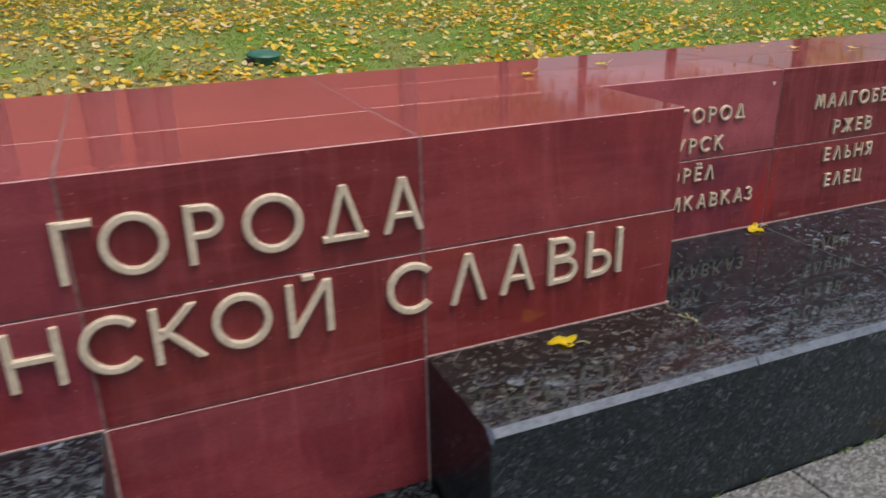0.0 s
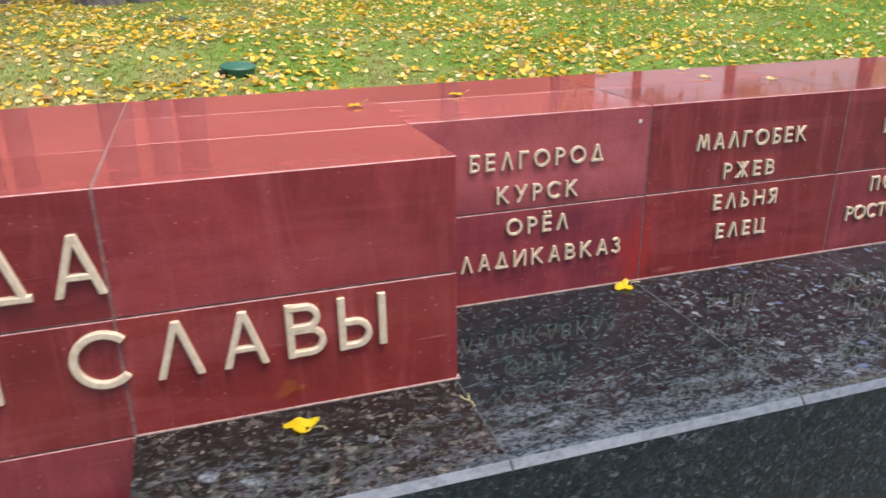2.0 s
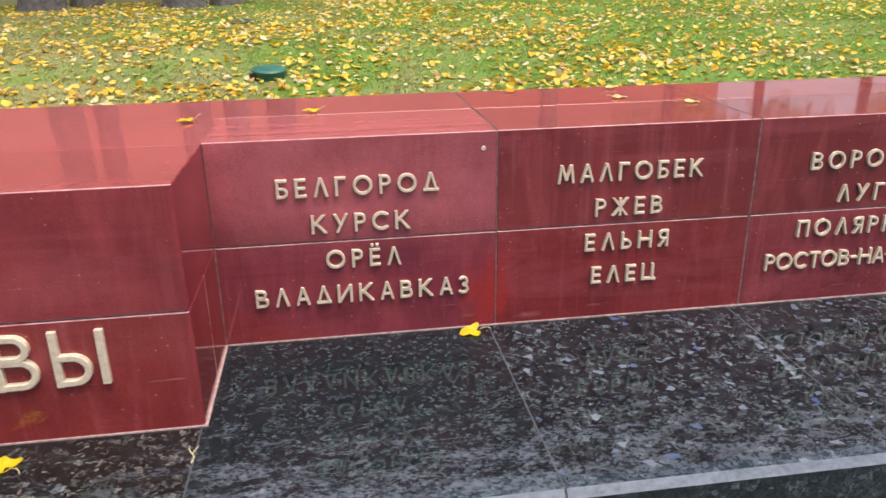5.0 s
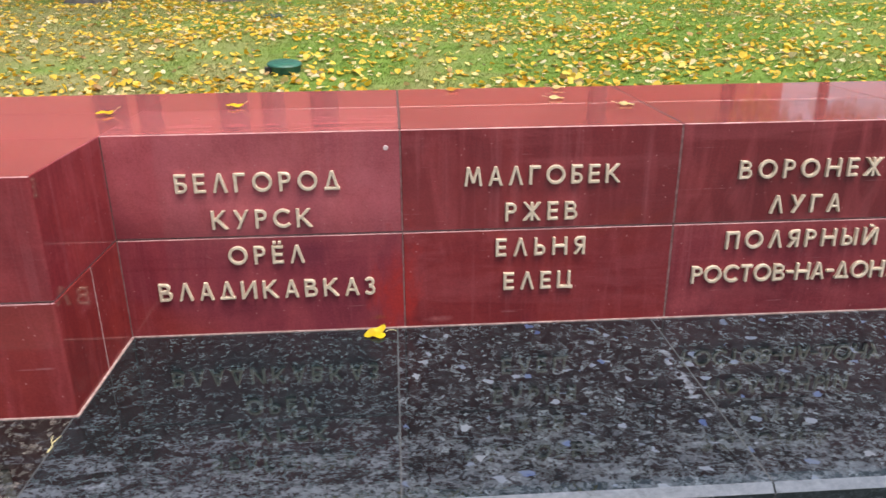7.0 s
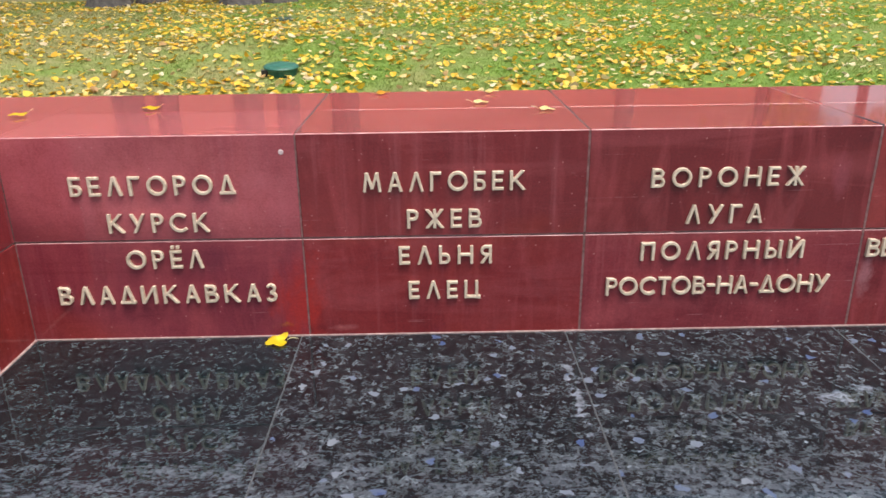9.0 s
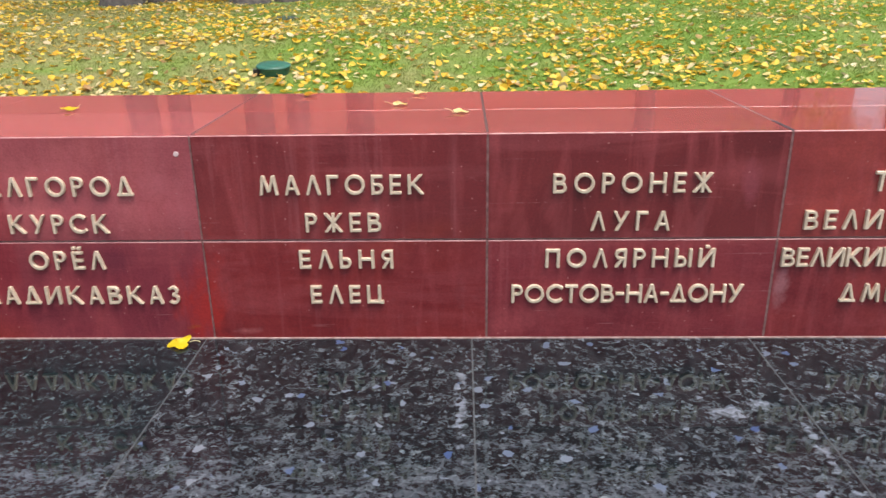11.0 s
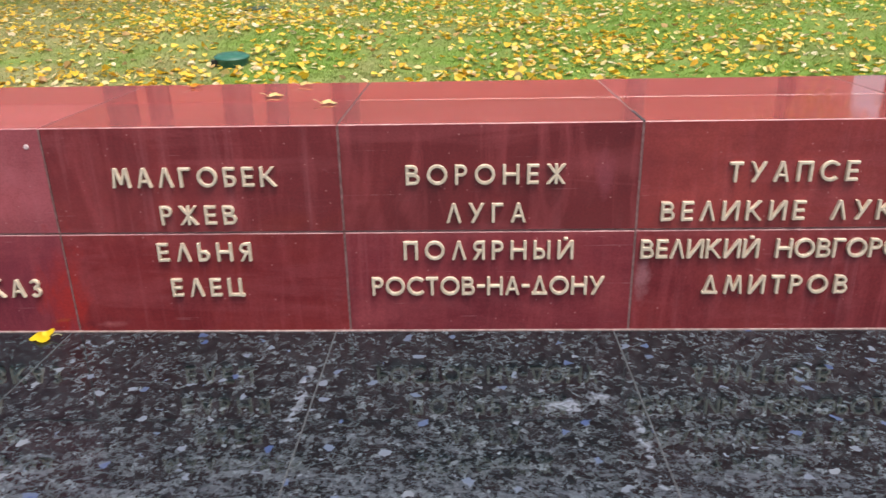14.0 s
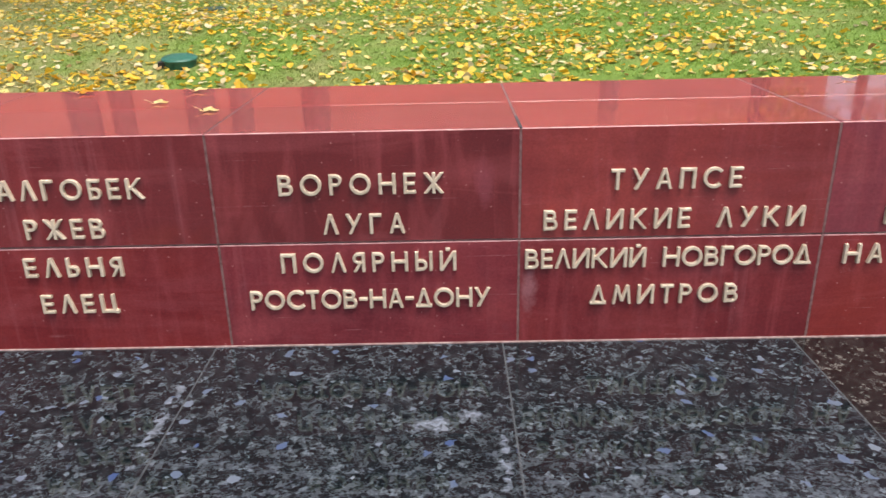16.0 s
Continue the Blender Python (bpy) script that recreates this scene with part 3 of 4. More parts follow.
def draw_letter(p, ch):
    w = p.w
    if ch in "АЛД":
        wide = 0.77 if ch != "Д" else 0.70
        lift = 0.0 if ch != "Д" else w * 0.8
        inset = w * 0.54
        x0 = 0.0 if ch != "Д" else 0.05
        top = x0 + wide / 2
        p.slant(x0 + inset, lift, top - w * 0.06, 1.0)
        p.slant(x0 + wide - inset, lift, top + w * 0.06, 1.0)
        if ch == "А":
            p.level(x0 + wide * 0.26, x0 + wide * 0.74, 0.26, w * 0.8)
        if ch == "Д":
            p.level(0.0, 0.80, 0.0, w * 0.9)
    elif ch in "ОС":
        if ch == "О":
            p.ring(0.505, 0.5, 0.505, 0.515)
        else:
            p.ring(0.515, 0.5, 0.515, 0.515, 44, 316)
    elif ch in "ВБЬЫР":
        p.post(0.0)
        if ch == "В":
            p.bowl(w * 0.5, 0.0, 0.56, 0.68 - w * 0.5)
            p.bowl(w * 0.5, 0.50, 1.0, 0.60 - w * 0.5)
        elif ch == "Р":
            p.bowl(w * 0.5, 0.42, 1.0, 0.60 - w * 0.5)
        else:
            p.bowl(w * 0.5, 0.0, 0.58, 0.60 - w * 0.5)
            if ch == "Б":
                p.level(w * 0.5, 0.58, 1.0 - w * 0.92)
            if ch == "Ы":
                p.post(0.86 - w)
    elif ch == "Я":
        p.post(0.44)
        r = 0.29
        p.ring(0.30, 0.71, 0.30, r, 90, 270, w * 0.9)
        p.level(0.30, 0.5, 1.0 - w * 0.9, w * 0.9)
        p.level(0.30, 0.5, 0.42, w * 0.9)
        p.slant(w * 0.55, 0.0, 0.36, 0.46)
    elif ch in "ЕЁГ":
        p.post(0.0)
        p.level(w * 0.5, 0.58, 1.0 - w * 0.92)
        if ch != "Г":
            p.level(w * 0.5, 0.58, 0.0)
            p.level(w * 0.5, 0.54, 0.5 - w * 0.46)
    elif ch in "НПИЙЦ":
        wide = 0.82 if ch in "ИЙН" else 0.74
        p.post(0.0)
        p.post(wide - w)
        if ch == "Н":
            p.level(w * 0.5, wide - w * 0.5, 0.5 - w * 0.46)
        elif ch == "П":
            p.level(w * 0.5, wide - w * 0.5, 1.0 - w * 0.92)
        elif ch == "Ц":
            p.level(w * 0.5, 0.82, 0.0)
            p.post(0.72, -0.025, w * 0.8)
        else:
            p.slant(w * 0.62, 0.0, wide - w * 0.62, 1.0)
    elif ch == "К":
        p.post(0.0)
        p.slant(w * 0.9, 0.44, 0.72 - w * 0.4, 1.0)
        p.slant(0.82 - w * 0.6, 0.0, w * 1.3, 0.62)
    elif ch == "У":
        p.slant(w * 0.6, 1.0, 0.40, 0.38)
        p.slant(0.20, 0.0, 0.80 - w * 0.6, 1.0)
    elif ch == "Т":
        p.level(0.0, 0.64, 1.0 - w * 0.92)
        p.post(0.32 - w / 2, 0.0, 1.0 - w * 0.5)
    elif ch == "М":
        p.slant(w * 0.5, 0.0, 0.20, 1.0)
        p.slant(0.95 - w * 0.5, 0.0, 0.75, 1.0)
        p.slant(0.47, 0.16, 0.22, 1.0)
        p.slant(0.48, 0.16, 0.73, 1.0)
    elif ch == "Ж":
        p.post(0.48 - w / 2)
        p.slant(w * 0.6, 0.0, 0.96 - w * 0.6, 1.0)
        p.slant(0.96 - w * 0.6, 0.0, w * 0.6, 1.0)
    elif ch == "З":
        p.ring(0.24, 0.745, 0.27, 0.26, -100, 150, w * 0.9)
        p.ring(0.24, 0.28, 0.30, 0.29, -150, 100, w * 0.9)
    elif ch == "-":
        p.level(0.0, 0.42, 0.42, w * 0.9)
    return p


def draw_accent(p, ch):
    w = p.w
    if ch == "Ё":
        p.level(0.08, 0.08 + w, 1.1, w)
        p.level(0.36, 0.36 + w, 1.1, w)
    else:
        p.level(0.31, 0.51, 1.04, w * 0.8)
    return p


GLYPHS, ACCENTS = {}, {}


def glyph(ch, size, deep, weight):
    key = (ch, size)
    if key not in GLYPHS:
        p = draw_letter(Pen(size, deep, weight), ch)
        GLYPHS[key] = (mesh_of("letter", p.bm, BRONZE), p.width * size)
        if ch in "ЁЙ":
            ACCENTS[GLYPHS[key][0]] = mesh_of("accent", draw_accent(Pen(size, deep, weight), ch).bm, BRONZE)
    return GLYPHS[key]


def inscription(text, x0, x1, z, size, face, deep, weight=0.155):
    """A word of separate raised letters between x0 and x1, standing on z."""
    thing = tagged(new("inscription"), "raised pale bronze letters spelling " + text + " on red stone", "lettering", "words on the memorial wall")
    thing.location = (x0, face, z)
    glyphs = [(None, 0.62 * size) if c == " " else glyph(c, size, deep, weight) for c in text]
    space = (x1 - x0 - sum(g[1] for g in glyphs)) / max(len(glyphs) - 1, 1)
    x = 0.0
    for me, wide in glyphs:
        if me:
            letter = part("letter", me, None, thing)
            letter.location = (x, 0, 0)
            if me in ACCENTS:
                part("accent", ACCENTS[me], None, letter)
        x += wide + space
    return thing


SMALL, SMALL_DEEP = 0.0605, 0.011
ROW_1, ROW_2, ROW_3, ROW_4 = 0.957, 0.836, 0.7135, 0.592
for text, x0, x1, z in (
    ("БЕЛГОРОД", 1.903, 2.413, ROW_1), ("КУРСК", 2.003, 2.319, ROW_2), ("ОРЁЛ", 2.042, 2.285, ROW_3), ("ВЛАДИКАВКАЗ", 1.807, 2.510, ROW_4),
    ("МАЛГОБЕК", 2.807, 3.313, ROW_1), ("РЖЕВ", 2.941, 3.177, ROW_2), ("ЕЛЬНЯ", 2.912, 3.210, ROW_3), ("ЕЛЕЦ", 2.940, 3.175, ROW_4),
    ("ВОРОНЕЖ", 3.706, 4.186, ROW_1), ("ЛУГА", 3.826, 4.069, ROW_2), ("ПОЛЯРНЫЙ", 3.691, 4.219, ROW_3), ("РОСТОВ-НА-ДОНУ", 3.586, 4.321, ROW_4),
    ("ТУАПСЕ", 4.669, 5.046, ROW_1), ("ВЕЛИКИЕ ЛУКИ", 4.478, 5.242, ROW_2), ("ВЕЛИКИЙ НОВГОРОД", 4.426, 5.281, ROW_3), ("ДМИТРОВ", 4.627, 5.076, ROW_4),
    ("Н", 5.479, 5.53, ROW_2), ("НА", 5.378, 5.495, ROW_3),
):
    inscription(text, x0, x1, z, SMALL, WALL_Y, SMALL_DEEP)
BIG, BIG_DEEP = 0.155, 0.015
BIG_1, BIG_2 = 0.881, 0.623
for text, z, starts in (
    ("ГОРОДА", BIG_1, (-0.137, -0.042, 0.158, 0.296, 0.502, 0.673)),
    ("НСКОЙ", BIG_2, (-0.293, -0.130, 0.041, 0.189, 0.387)),
    ("СЛАВЫ", BIG_2, (0.673, 0.871, 1.037, 1.206, 1.347)),
):
    word = inscription(text, starts[0], starts[-1], z, BIG, BLOCK_Y, BIG_DEEP, 0.13)
    for letter, x in zip(word.children, starts):
        letter.location.x = x - starts[0]


# ---- ground, pavement and lawn ----
def lawn_z(x, y):
    up = 0.652 + 0.15 * (y - 7.985)
    if y > 9.5:
        up = 0.879 + 0.066 * (min(y, 14.0) - 9.5)
    if y > 14.0:
        up += 0.6 * math.tanh((y - 14.0) * 0.08)
    return max(up, 0.02) + 0.014 * max(0.0, x - 4.0) * min(1.0, y / 8) * (1.0 if x < 12 else 12 / x) + 0.035 * noise.noise((x * 0.7, y * 0.7, 3.0))


bm = bmesh.new()
for x, y in ((-4000, -4000), (4000, -4000), (4000, 4000), (-4000, 4000)):
    bm.verts.new((x, y, -0.035))
bm.faces.new(bm.verts)
ground = tagged(part("ground", bm, GROUND, None), "grey ground reaching the horizon", "ground", kind="structure")

NX, NY = 90, 80
xs = [-30 + 66 * i / NX for i in range(NX + 1)]
ys = [BACK_Y + 0.01 + 42 * (j / NY) ** 1.6 for j in range(NY + 1)]
verts = [(x, y, lawn_z(x, y)) for y in ys for x in xs]
faces = [(j * (NX + 1) + i, j * (NX + 1) + i + 1, (j + 1) * (NX + 1) + i + 1, (j + 1) * (NX + 1) + i) for j in range(NY) for i in range(NX)]
lawn = tagged(new("lawn", raw("lawn", verts, faces, TURF)), "green lawn sloping up behind the wall, strewn with leaves", "lawn", kind="structure")

rng = np.random.default_rng(7)


def grass(count, x0, x1, y0, y1):
    """Tufts of single bent blades over a stretch of the lawn."""
    verts, faces = [], []
    for _ in range(count):
        x, y = rng.uniform(x0, x1), rng.uniform(y0, y1)
        if noise.noise((x * 0.9, y * 0.9, 11.0)) > 0.32 and rng.random() < 0.6:
            continue
        z = lawn_z(x, y) - 0.004
        for _ in range(5):
            a, tall = rng.uniform(0, 6.283), rng.uniform(0.012, 0.032)
            ca, sa = math.cos(a), math.sin(a)
            bx, by = x + rng.normal(0, 0.02), y + rng.normal(0, 0.02)
            w, lean = 0.003, rng.uniform(0.2, 1.0) * tall
            n = len(verts)
            verts += [(bx - w * sa, by + w * ca, z), (bx + w * sa, by - w * ca, z), (bx + lean * 0.4 * ca + w * 0.6 * sa, by + lean * 0.4 * sa - w * 0.6 * ca, z + tall * 0.65), (bx + lean * ca, by + lean * sa, z + tall)]
            faces += [(n, n + 1, n + 2), (n, n + 2, n + 3)]
    return raw("grass", verts, faces, BLADES)


tagged(new("grass", grass(92000, -7.0, 14.0, 6.7, 14.4)), "short green and straw-coloured grass blades on the lawn", "grass", kind="stuff")


def leaf_points(size, bend, cup):
    """A rounded, pointed leaf blade with a bent middle: eight rim points about a rib."""
    rim = ((0.0, -0.5), (0.34, -0.42), (0.5, -0.1), (0.36, 0.25), (0.0, 0.6), (-0.36, 0.25), (-0.5, -0.1), (-0.34, -0.42))
    pts = [(0.0, 0.0, 0.1 * cup * size)]
    for px, py in rim:
        pts.append((px * size, py * size, size * (bend * px * px * 1.6 + cup * 0.5 * py * abs(py))))
    return pts, [(0, i + 1, (i + 1) % 8 + 1) for i in range(8)]


def leaf_place():
    """Where a fallen leaf lies on the lawn: they gather in drifts."""
    while True:
        x, y = rng.uniform(-7.0, 14.0), 6.7 + 7.6 * rng.random() ** 1.15
        drift = 0.5 + 0.9 * noise.noise((x * 0.5, y * 0.8, 5.0)) + 0.35 * noise.noise((x * 2.1, y * 2.6, 8.0))
        if rng.random() < max(0.12, drift) * min(1.0, max(0.6, 1.0 - 0.1 * (x - 3.0))):
            return x, y


def scattered(name, count, material):
    verts, faces = [], []
    for _ in range(count):
        x, y = leaf_place()
        pts, fs = leaf_points(0.03 + 0.075 * rng.beta(1.7, 2.6), rng.uniform(-0.4, 0.7), rng.uniform(-0.4, 0.5))
        m = pose(x, y, lawn_z(x, y) + rng.uniform(0.008, 0.026), rng.normal(12, 13), rng.normal(0, 17), rng.uniform(0, 360))
        n = len(verts)
        verts += [tuple(m @ Vector(p)) for p in pts]
        faces += [tuple(n + q for q in f) for f in fs]
    return raw(name, verts, faces, material)


tagged(new("fallen_leaves", scattered("fallen_leaves", 14000, LEAF_MANY)), "yellow and cream autumn leaves strewn over the grass", "leaves", kind="stuff")


def tube(bm, points, radii, sides=10, rough=0.0, flare=0.0):
    """A tapered limb through points."""
    last = None
    for i, (c, r) in enumerate(zip(points, radii)):
        c = Vector(c)
        d = (Vector(points[min(i + 1, len(points) - 1)]) - Vector(points[max(i - 1, 0)])).normalized()
        u = d.orthogonal().normalized()
        v = d.cross(u)
        ring = []
        for k in range(sides):
            q = 2 * math.pi * k / sides
            rr = r * (1 + rough * noise.noise((c.x * 2 + math.cos(q) * 2, c.y * 2 + math.sin(q) * 2, c.z * 1.3)))
            if flare and i < 3:
                rr *= 1 + flare * (1 - i / 3) * (0.5 + 0.5 * math.cos(5 * q))
            ring.append(bm.verts.new(c + u * (rr * math.cos(q)) + v * (rr * math.sin(q))))
        if last:
            for k in range(sides):
                bm.faces.new((last[k], last[(k + 1) % sides], ring[(k + 1) % sides], ring[k]))
        last = ring
    bm.faces.new(last)


# ---- single leaves on the stone ----
def lobed_leaf(x, y, z, size, turn, material, label, curl=0.25, tilt=0.0, lean=0.0, rise=0.0):
    """A lobed leaf with its stalk, resting on stone."""
    thing = tagged(new("fallen_leaf"), label, "leaf", "leaves on the wall")
    thing.matrix_basis = pose(x, y, z + size * 0.42 * math.sin(radians(lean)), lean) @ pose(0, 0, 0, 0, 0, turn)
    bm = bmesh.new()
    rim = []
    for i in range(28):
        q = 2 * math.pi * i / 28
        r = size * 0.5 * (1.0 + 0.2 * math.cos(3 * q + 0.6) + 0.1 * math.sin(5 * q) - 0.35 * max(0.0, math.cos(q - math.pi)) ** 6)
        rim.append((r * math.cos(q) * 1.15, r * math.sin(q) * 0.85))

    def high(px, py):
        return 0.003 + size * (curl * (py / size) ** 2 * 1.2 + 0.12 * curl * math.sin(9 * px / size) + tilt * (px / size + 0.5))

    mid = bm.verts.new((0, 0, high(0, 0)))
    inner = [bm.verts.new((px * 0.55, py * 0.55, high(px * 0.55, py * 0.55))) for px, py in rim]
    outer = [bm.verts.new((px, py, high(px, py))) for px, py in rim]
    n = len(rim)
    for i in range(n):
        k = (i + 1) % n
        bm.faces.new((mid, inner[i], inner[k]))
        bm.faces.new((inner[i], outer[i], outer[k], inner[k]))
    bmesh.ops.solidify(bm, geom=bm.faces[:], thickness=0.0008)
    part("blade", bm, material, thing, smooth=True)
    bm = bmesh.new()
    last = None
    for i in range(7):
        s = i / 6
        c = Vector((-size * (0.42 + 0.55 * s), size * 0.18 * s * s, 0.004 + size * (0.12 * math.sin(s * 2.2) + rise * s)))
        ring = [bm.verts.new(c + Vector((0, math.cos(q) * 0.0016, math.sin(q) * 0.0016))) for q in (0.5, 2.6, 4.7)]
        if last:
            for k in range(3):
                bm.faces.new((last[k], last[(k + 1) % 3], ring[(k + 1) % 3], ring[k]))
        last = ring
    part("stalk", bm, STALK, thing, "thin pale stalk", smooth=True)
    return thing


lobed_leaf(1.216, 1.768, LEDGE_Z, 0.08, 150, YELLOW_LEAF, "bright yellow fallen leaf on the dark granite ledge", 0.5)
lobed_leaf(2.512, 2.29, LEDGE_Z, 0.066, 190, YELLOW_LEAF, "bright yellow fallen leaf at the foot of the wall", 0.4, 0.0, 16)
for x, y, turn, label, mat, tilt in (
    (1.598, 2.70, 200, "curled yellow leaf on top of the wall", YELLOW_LEAF, 0.12), (2.02, 2.80, 175, "yellow leaf with upright stalk on the wall", YELLOW_LEAF, 0.12),
    (2.83, 3.10, 30, "yellow leaf at the back edge of the wall", ORANGE_LEAF, 0.08), (3.262, 3.10, 10, "cream leaf at the back edge of the wall", PALE_LEAF, 0.1),
    (3.20, 2.85, 5, "pale curled leaf on the red stone top", PALE_LEAF, 0.03), (3.42, 2.69, 0, "pale flat leaf on the red stone top", PALE_LEAF, 0.0),
    (5.70, 3.09, 15, "cream leaf on wet stone beyond the names", PALE_LEAF, 0.1),
):
    lobed_leaf(x, y, TOP_Z - 0.001, 0.052, turn, mat, label, 0.3, tilt, 5, 0.3 if x < 2.1 else 0.05)


lobed_leaf(2.372, 1.385, 0.003, 0.036, 60, ORANGE_LEAF, "small orange leaf on the paving by the ledge", 0.4)


def straw(x, y, z, long, turn):
    """A dry forked leaf stalk."""
    thing = tagged(new("dry_stalk"), "dry straw-coloured leaf stalk on the granite ledge", "stalk")
    thing.matrix_basis = pose(x, y, z, 0, 0, turn)
    bm = bmesh.new()
    pts = [(0.006 * math.sin(i * 0.9), long * (i / 6 - 0.5), 0.0025 + 0.002 * math.sin(i * 1.1)) for i in range(7)]
    tube(bm, pts, [0.0022, 0.002, 0.0018, 0.0017, 0.0016, 0.0014, 0.001], 5)
    part("stem", bm, STALK, thing, smooth=True)
    bm = bmesh.new()
    tube(bm, [(0.003, 0.0, 0.004), (0.012, long * 0.18, 0.007), (0.018, long * 0.4, 0.005)], [0.0015, 0.0013, 0.0008], 5)
    part("fork", bm, STALK, thing, smooth=True)
    return thing


# ---- things on the lawn ----
def turned(profile, sides=28, squash=1.0):
    """A round body from radius and height pairs."""
    bm = bmesh.new()
    rings = [[bm.verts.new((r * math.cos(2 * math.pi * k / sides), r * squash * math.sin(2 * math.pi * k / sides), z)) for k in range(sides)] for r, z in profile]
    for a, b in zip(rings, rings[1:]):
        for k in range(sides):
            bm.faces.new((a[k], a[(k + 1) % sides], b[(k + 1) % sides], b[k]))
    bm.faces.new(rings[0])
    bm.faces.new(rings[-1])
    return bm


def ground_light(x, y):
    thing = tagged(new("ground_floodlight"), "squat round green floodlight housing among the leaves", "floodlight")
    thing.matrix_basis = pose(x, y, lawn_z(x, y) - 0.012, 7, 0, 12)
    part("housing", turned(((0.15, -0.02), (0.158, 0.02), (0.166, 0.075), (0.164, 0.085))), GREEN, thing, smooth=False)
    part("lid", turned(((0.172, 0.08), (0.18, 0.086), (0.178, 0.096), (0.16, 0.108), (0.09, 0.117), (0.03, 0.119))), GREEN, thing, "domed green lid", smooth=True)
    lug = part("hinge", box(-0.205, -0.12, -0.085, -0.02, 0.015, 0.075), BLACK, thing, "dark hinge lug")
    return thing


def ground_hatch(x, y):
    thing = tagged(new("ground_hatch"), "flat dark green hatch sunk in the lawn", "hatch")
    thing.matrix_basis = pose(x, y, lawn_z(x, y) - 0.022, 5, 0, -8)
    part("frame", turned(((0.25, 0.0), (0.255, 0.02), (0.235, 0.028)), 24, 0.8), BLACK, thing, smooth=False)
    part("cover", turned(((0.225, 0.02), (0.22, 0.036), (0.05, 0.042)), 24, 0.8), DARK_GREEN, thing, smooth=False)
    return thing


straw(1.679, 1.742, LEDGE_Z, 0.075, 8)
ground_light(1.485, 8.0)
ground_hatch(0.87, 11.2)


def linden(x, y, radius, tall, low, seed, thick=1):
    """An old linden: flared trunk, limbs and a loose crown of single leaves."""
    r = random.Random(seed)
    thing = tagged(new("linden_tree"), "old linden with grey ridged bark and yellow autumn leaves", "tree", "lindens on the lawn")
    thing.location = (x, y, lawn_z(x, y) - 0.1)
    tips, lean = [], r.uniform(-0.03, 0.03)
    bm = bmesh.new()
    pts = [(lean * h, 0.02 * h, h) for h in (0, 0.15, 0.35, 0.8, 1.6, 3.0, low, low + (tall - low) * 0.5, tall * 0.95)]
    tube(bm, pts, [radius * q for q in (1.2, 1.08, 1.0, 0.95, 0.9, 0.86, 0.8, 0.45, 0.06)], 22, 0.22, 0.3)
    trunk = part("trunk", bm, BARK, thing, smooth=True)
    for i in range(9):
        h = low + (tall - low) * (i / 10)
        a = i * 2.4 + r.uniform(-0.4, 0.4)
        long = (tall - low) * r.uniform(0.35, 0.5) * (1 - 0.45 * i / 9)
        pts, c = [], Vector((lean * h, 0.02 * h, h))
        for q in range(5):
            pts.append(tuple(c))
            c = c + Vector((math.cos(a) * long / 4, math.sin(a) * long / 4, long * (0.10 + 0.05 * q)))
            a += r.uniform(-0.3, 0.3)
            tips.append(tuple(c))
        bm = bmesh.new()
        tube(bm, pts, [radius * 0.3 * (1 - 0.2 * q) for q in range(5)], 7)
        part("limb", bm, BARK, trunk, smooth=True)
    verts, faces = [], []
    for tip in tips:
        for _ in range(46 * thick):
            c = Vector(tip) + Vector((r.gauss(0, 0.6), r.gauss(0, 0.6), r.gauss(0, 0.45)))
            m = Matrix.Translation(c) @ Euler((r.uniform(-1, 1), r.uniform(-1, 1), r.uniform(0, 6.3))).to_matrix().to_4x4()
            n, s = len(verts), r.uniform(0.07, 0.13) * thick ** 0.4
            verts += [tuple(m @ Vector(p)) for p in ((0, -s, 0), (s * 0.8, 0, 0.2 * s), (0, s * 1.2, 0), (-s * 0.8, 0, 0.2 * s))]
            faces.append((n, n + 1, n + 2, n + 3))
    part("crown", raw("crown", verts, faces, CROWN), None, thing, "loose crown of yellow leaves")
    return thing


linden(-0.25, 13.8, 0.3, 15.0, 6.5, 1)
linden(0.42, 14.0, 0.24, 14.0, 6.2, 8)
linden(-2.5, 13.8, 0.32, 15.0, 6.5, 2)
linden(-1.9, 14.2, 0.24, 14.0, 6.5, 9)
linden(0.9, 19.0, 0.4, 17.0, 7.0, 3)
linden(-9.0, 17.0, 0.36, 15.0, 5.5, 4)
linden(9.5, 25.0, 0.38, 16.0, 5.0, 7)
linden(17.5, 33.0, 0.26, 17.0, 5.0, 5, 4)
linden(19.6, 37.0, 0.26, 17.0, 5.4, 12, 4)
linden(22.0, 33.0, 0.26, 17.0, 5.0, 6, 4)
linden(26.0, 31.0, 0.3, 17.0, 4.6, 10, 4)
linden(27.0, 24.0, 0.36, 16.0, 2.6, 11, 4)

# ---- the tall brick wall far behind the lawn ----
BRICK_Y, BRICK_TOP = 46.0, 15.0
tagged(part("wall_north", box(-75.0, 27.0, BRICK_Y, BRICK_Y + 2.0, -0.03, BRICK_TOP), BRICKWORK, None), "tall old red brick wall beyond the lawn", "wall", kind="structure")

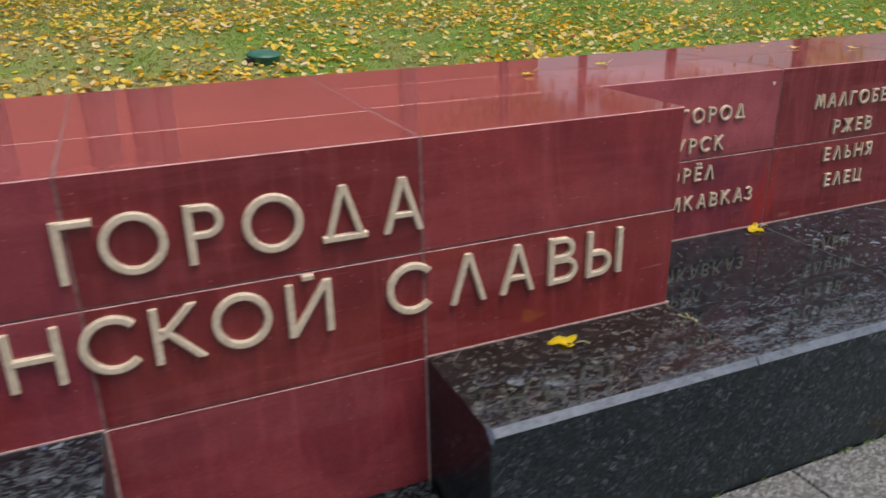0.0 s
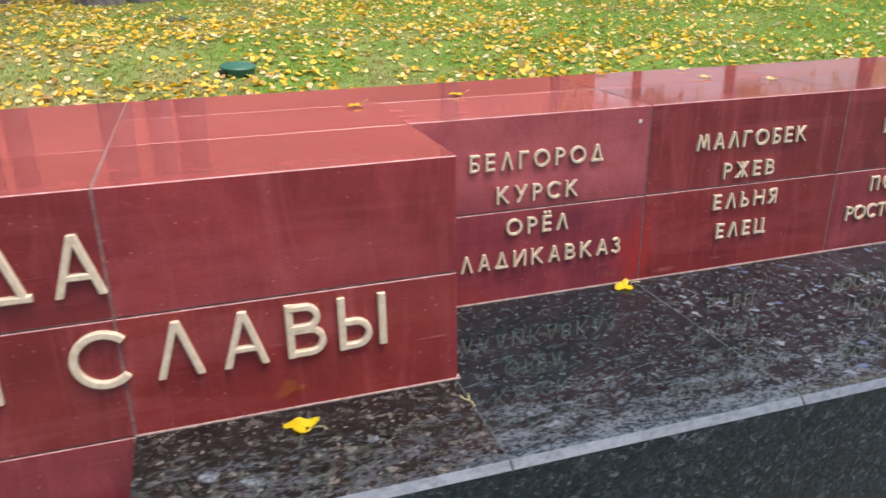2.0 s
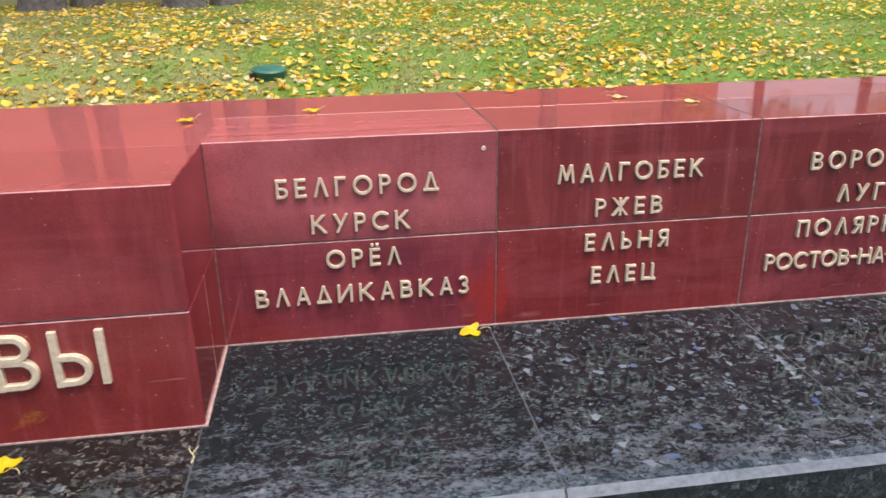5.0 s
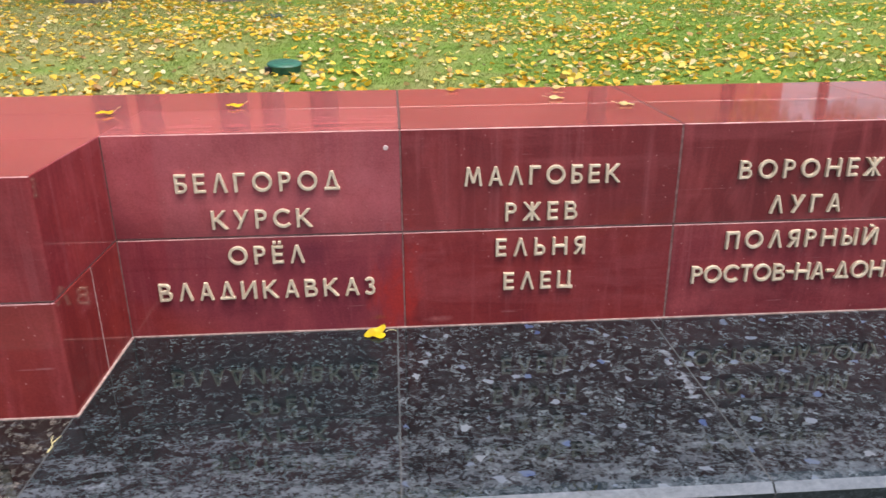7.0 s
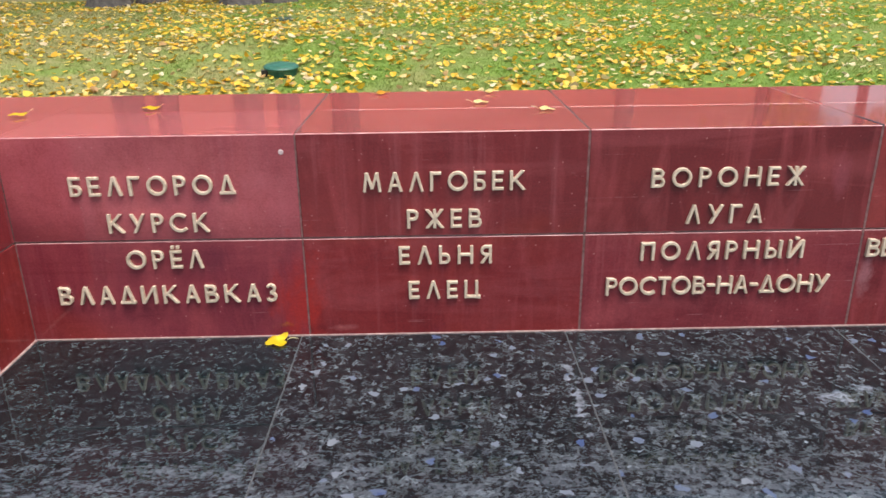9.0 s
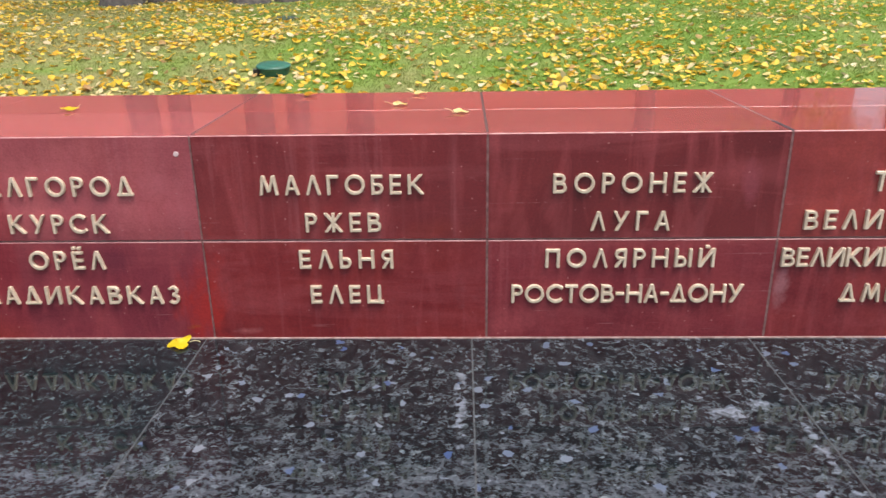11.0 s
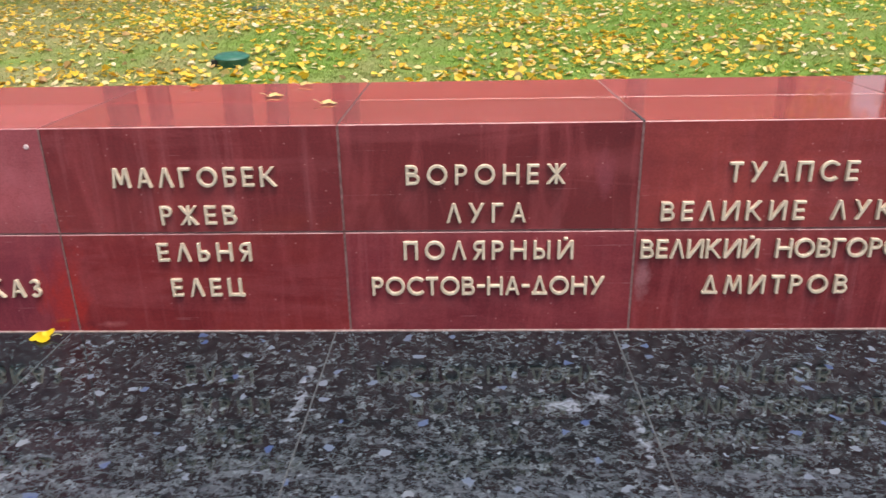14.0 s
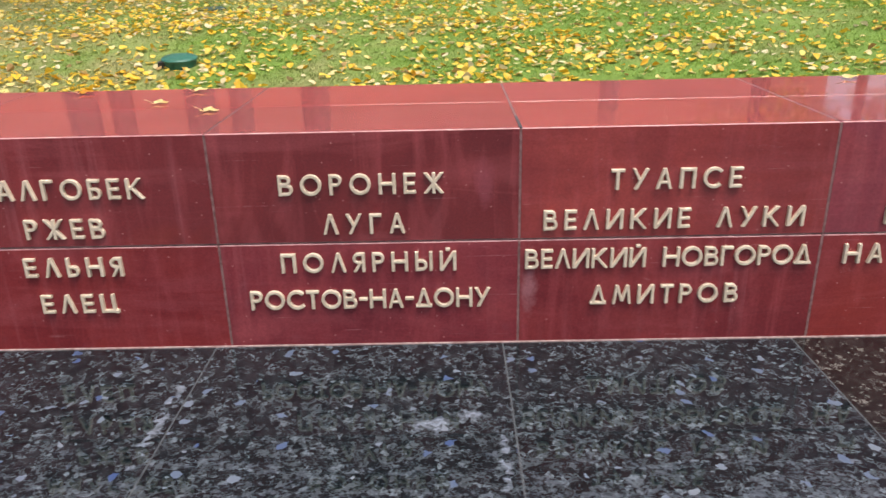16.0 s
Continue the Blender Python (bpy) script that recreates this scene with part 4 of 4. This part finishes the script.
# ---- pieces past counting come last: paving and the nearest leaves ----
pavement = tagged(new("pavement", raw("pavement", [(-3.0, -3.6, -0.03), (10.0, -3.6, -0.03), (10.0, FRONT_Y + 0.01, -0.03), (-3.0, FRONT_Y + 0.01, -0.03)], [(0, 1, 2, 3)], GROUT_PAVING)), "grey granite paving along the wall", "pavement", kind="structure")
bm = box(-0.5965, 0.5965, -0.2965, 0.2965, -0.028, 0.0)
bmesh.ops.bevel(bm, geom=[e for e in bm.edges if all(v.co.z > -0.01 for v in e.verts)], offset=0.004, segments=1, affect="EDGES")
PAVER = mesh_of("paving_slab", bm, PAVING)
for i in range(10):
    for j in range(8):
        part("paving_slab", PAVER, None, pavement).location = (-2.3 + 1.2 * i + 0.6 * (j % 2), FRONT_Y - 0.2985 - 0.6 * j, 0.001 * ((i * 7 + j * 3) % 3))
bm = bmesh.new()
for i in range(170):
    x = rng.uniform(0.8, 6.0)
    c = Vector((x, FRONT_Y - abs(rng.normal(0, 0.006)), 0.001))
    if noise.noise((x * 2.3, 0.0, 2.0)) < -0.05:
        continue
    s = rng.uniform(0.003, 0.009)
    top = bm.verts.new(c + Vector((0, 0, s)))
    ring = [bm.verts.new(c + Vector((math.cos(q) * s * 1.4, math.sin(q) * s, 0))) for q in (0.3, 1.6, 2.8, 4.1, 5.3)]
    for k in range(5):
        bm.faces.new((ring[k], ring[(k + 1) % 5], top))
tagged(part("moss", bm, MOSS, None), "green moss in the joint below the ledge", "moss", kind="stuff")

LEAF_MESHES = []
for i in range(8):
    pts, fs = leaf_points(0.05 + 0.006 * i, -0.3 + 0.14 * i, 0.5 - 0.13 * i)
    LEAF_MESHES.append(raw("leaf", pts, fs, LEAF_ONE))
for i in range(300):
    x, y = rng.uniform(-0.5, 9.0), rng.uniform(7.1, 8.6)
    part("leaf", LEAF_MESHES[i % 8], None, lawn).matrix_basis = pose(x, y, lawn_z(x, y) + 0.035, rng.normal(0, 25), rng.normal(0, 25), rng.uniform(0, 360))
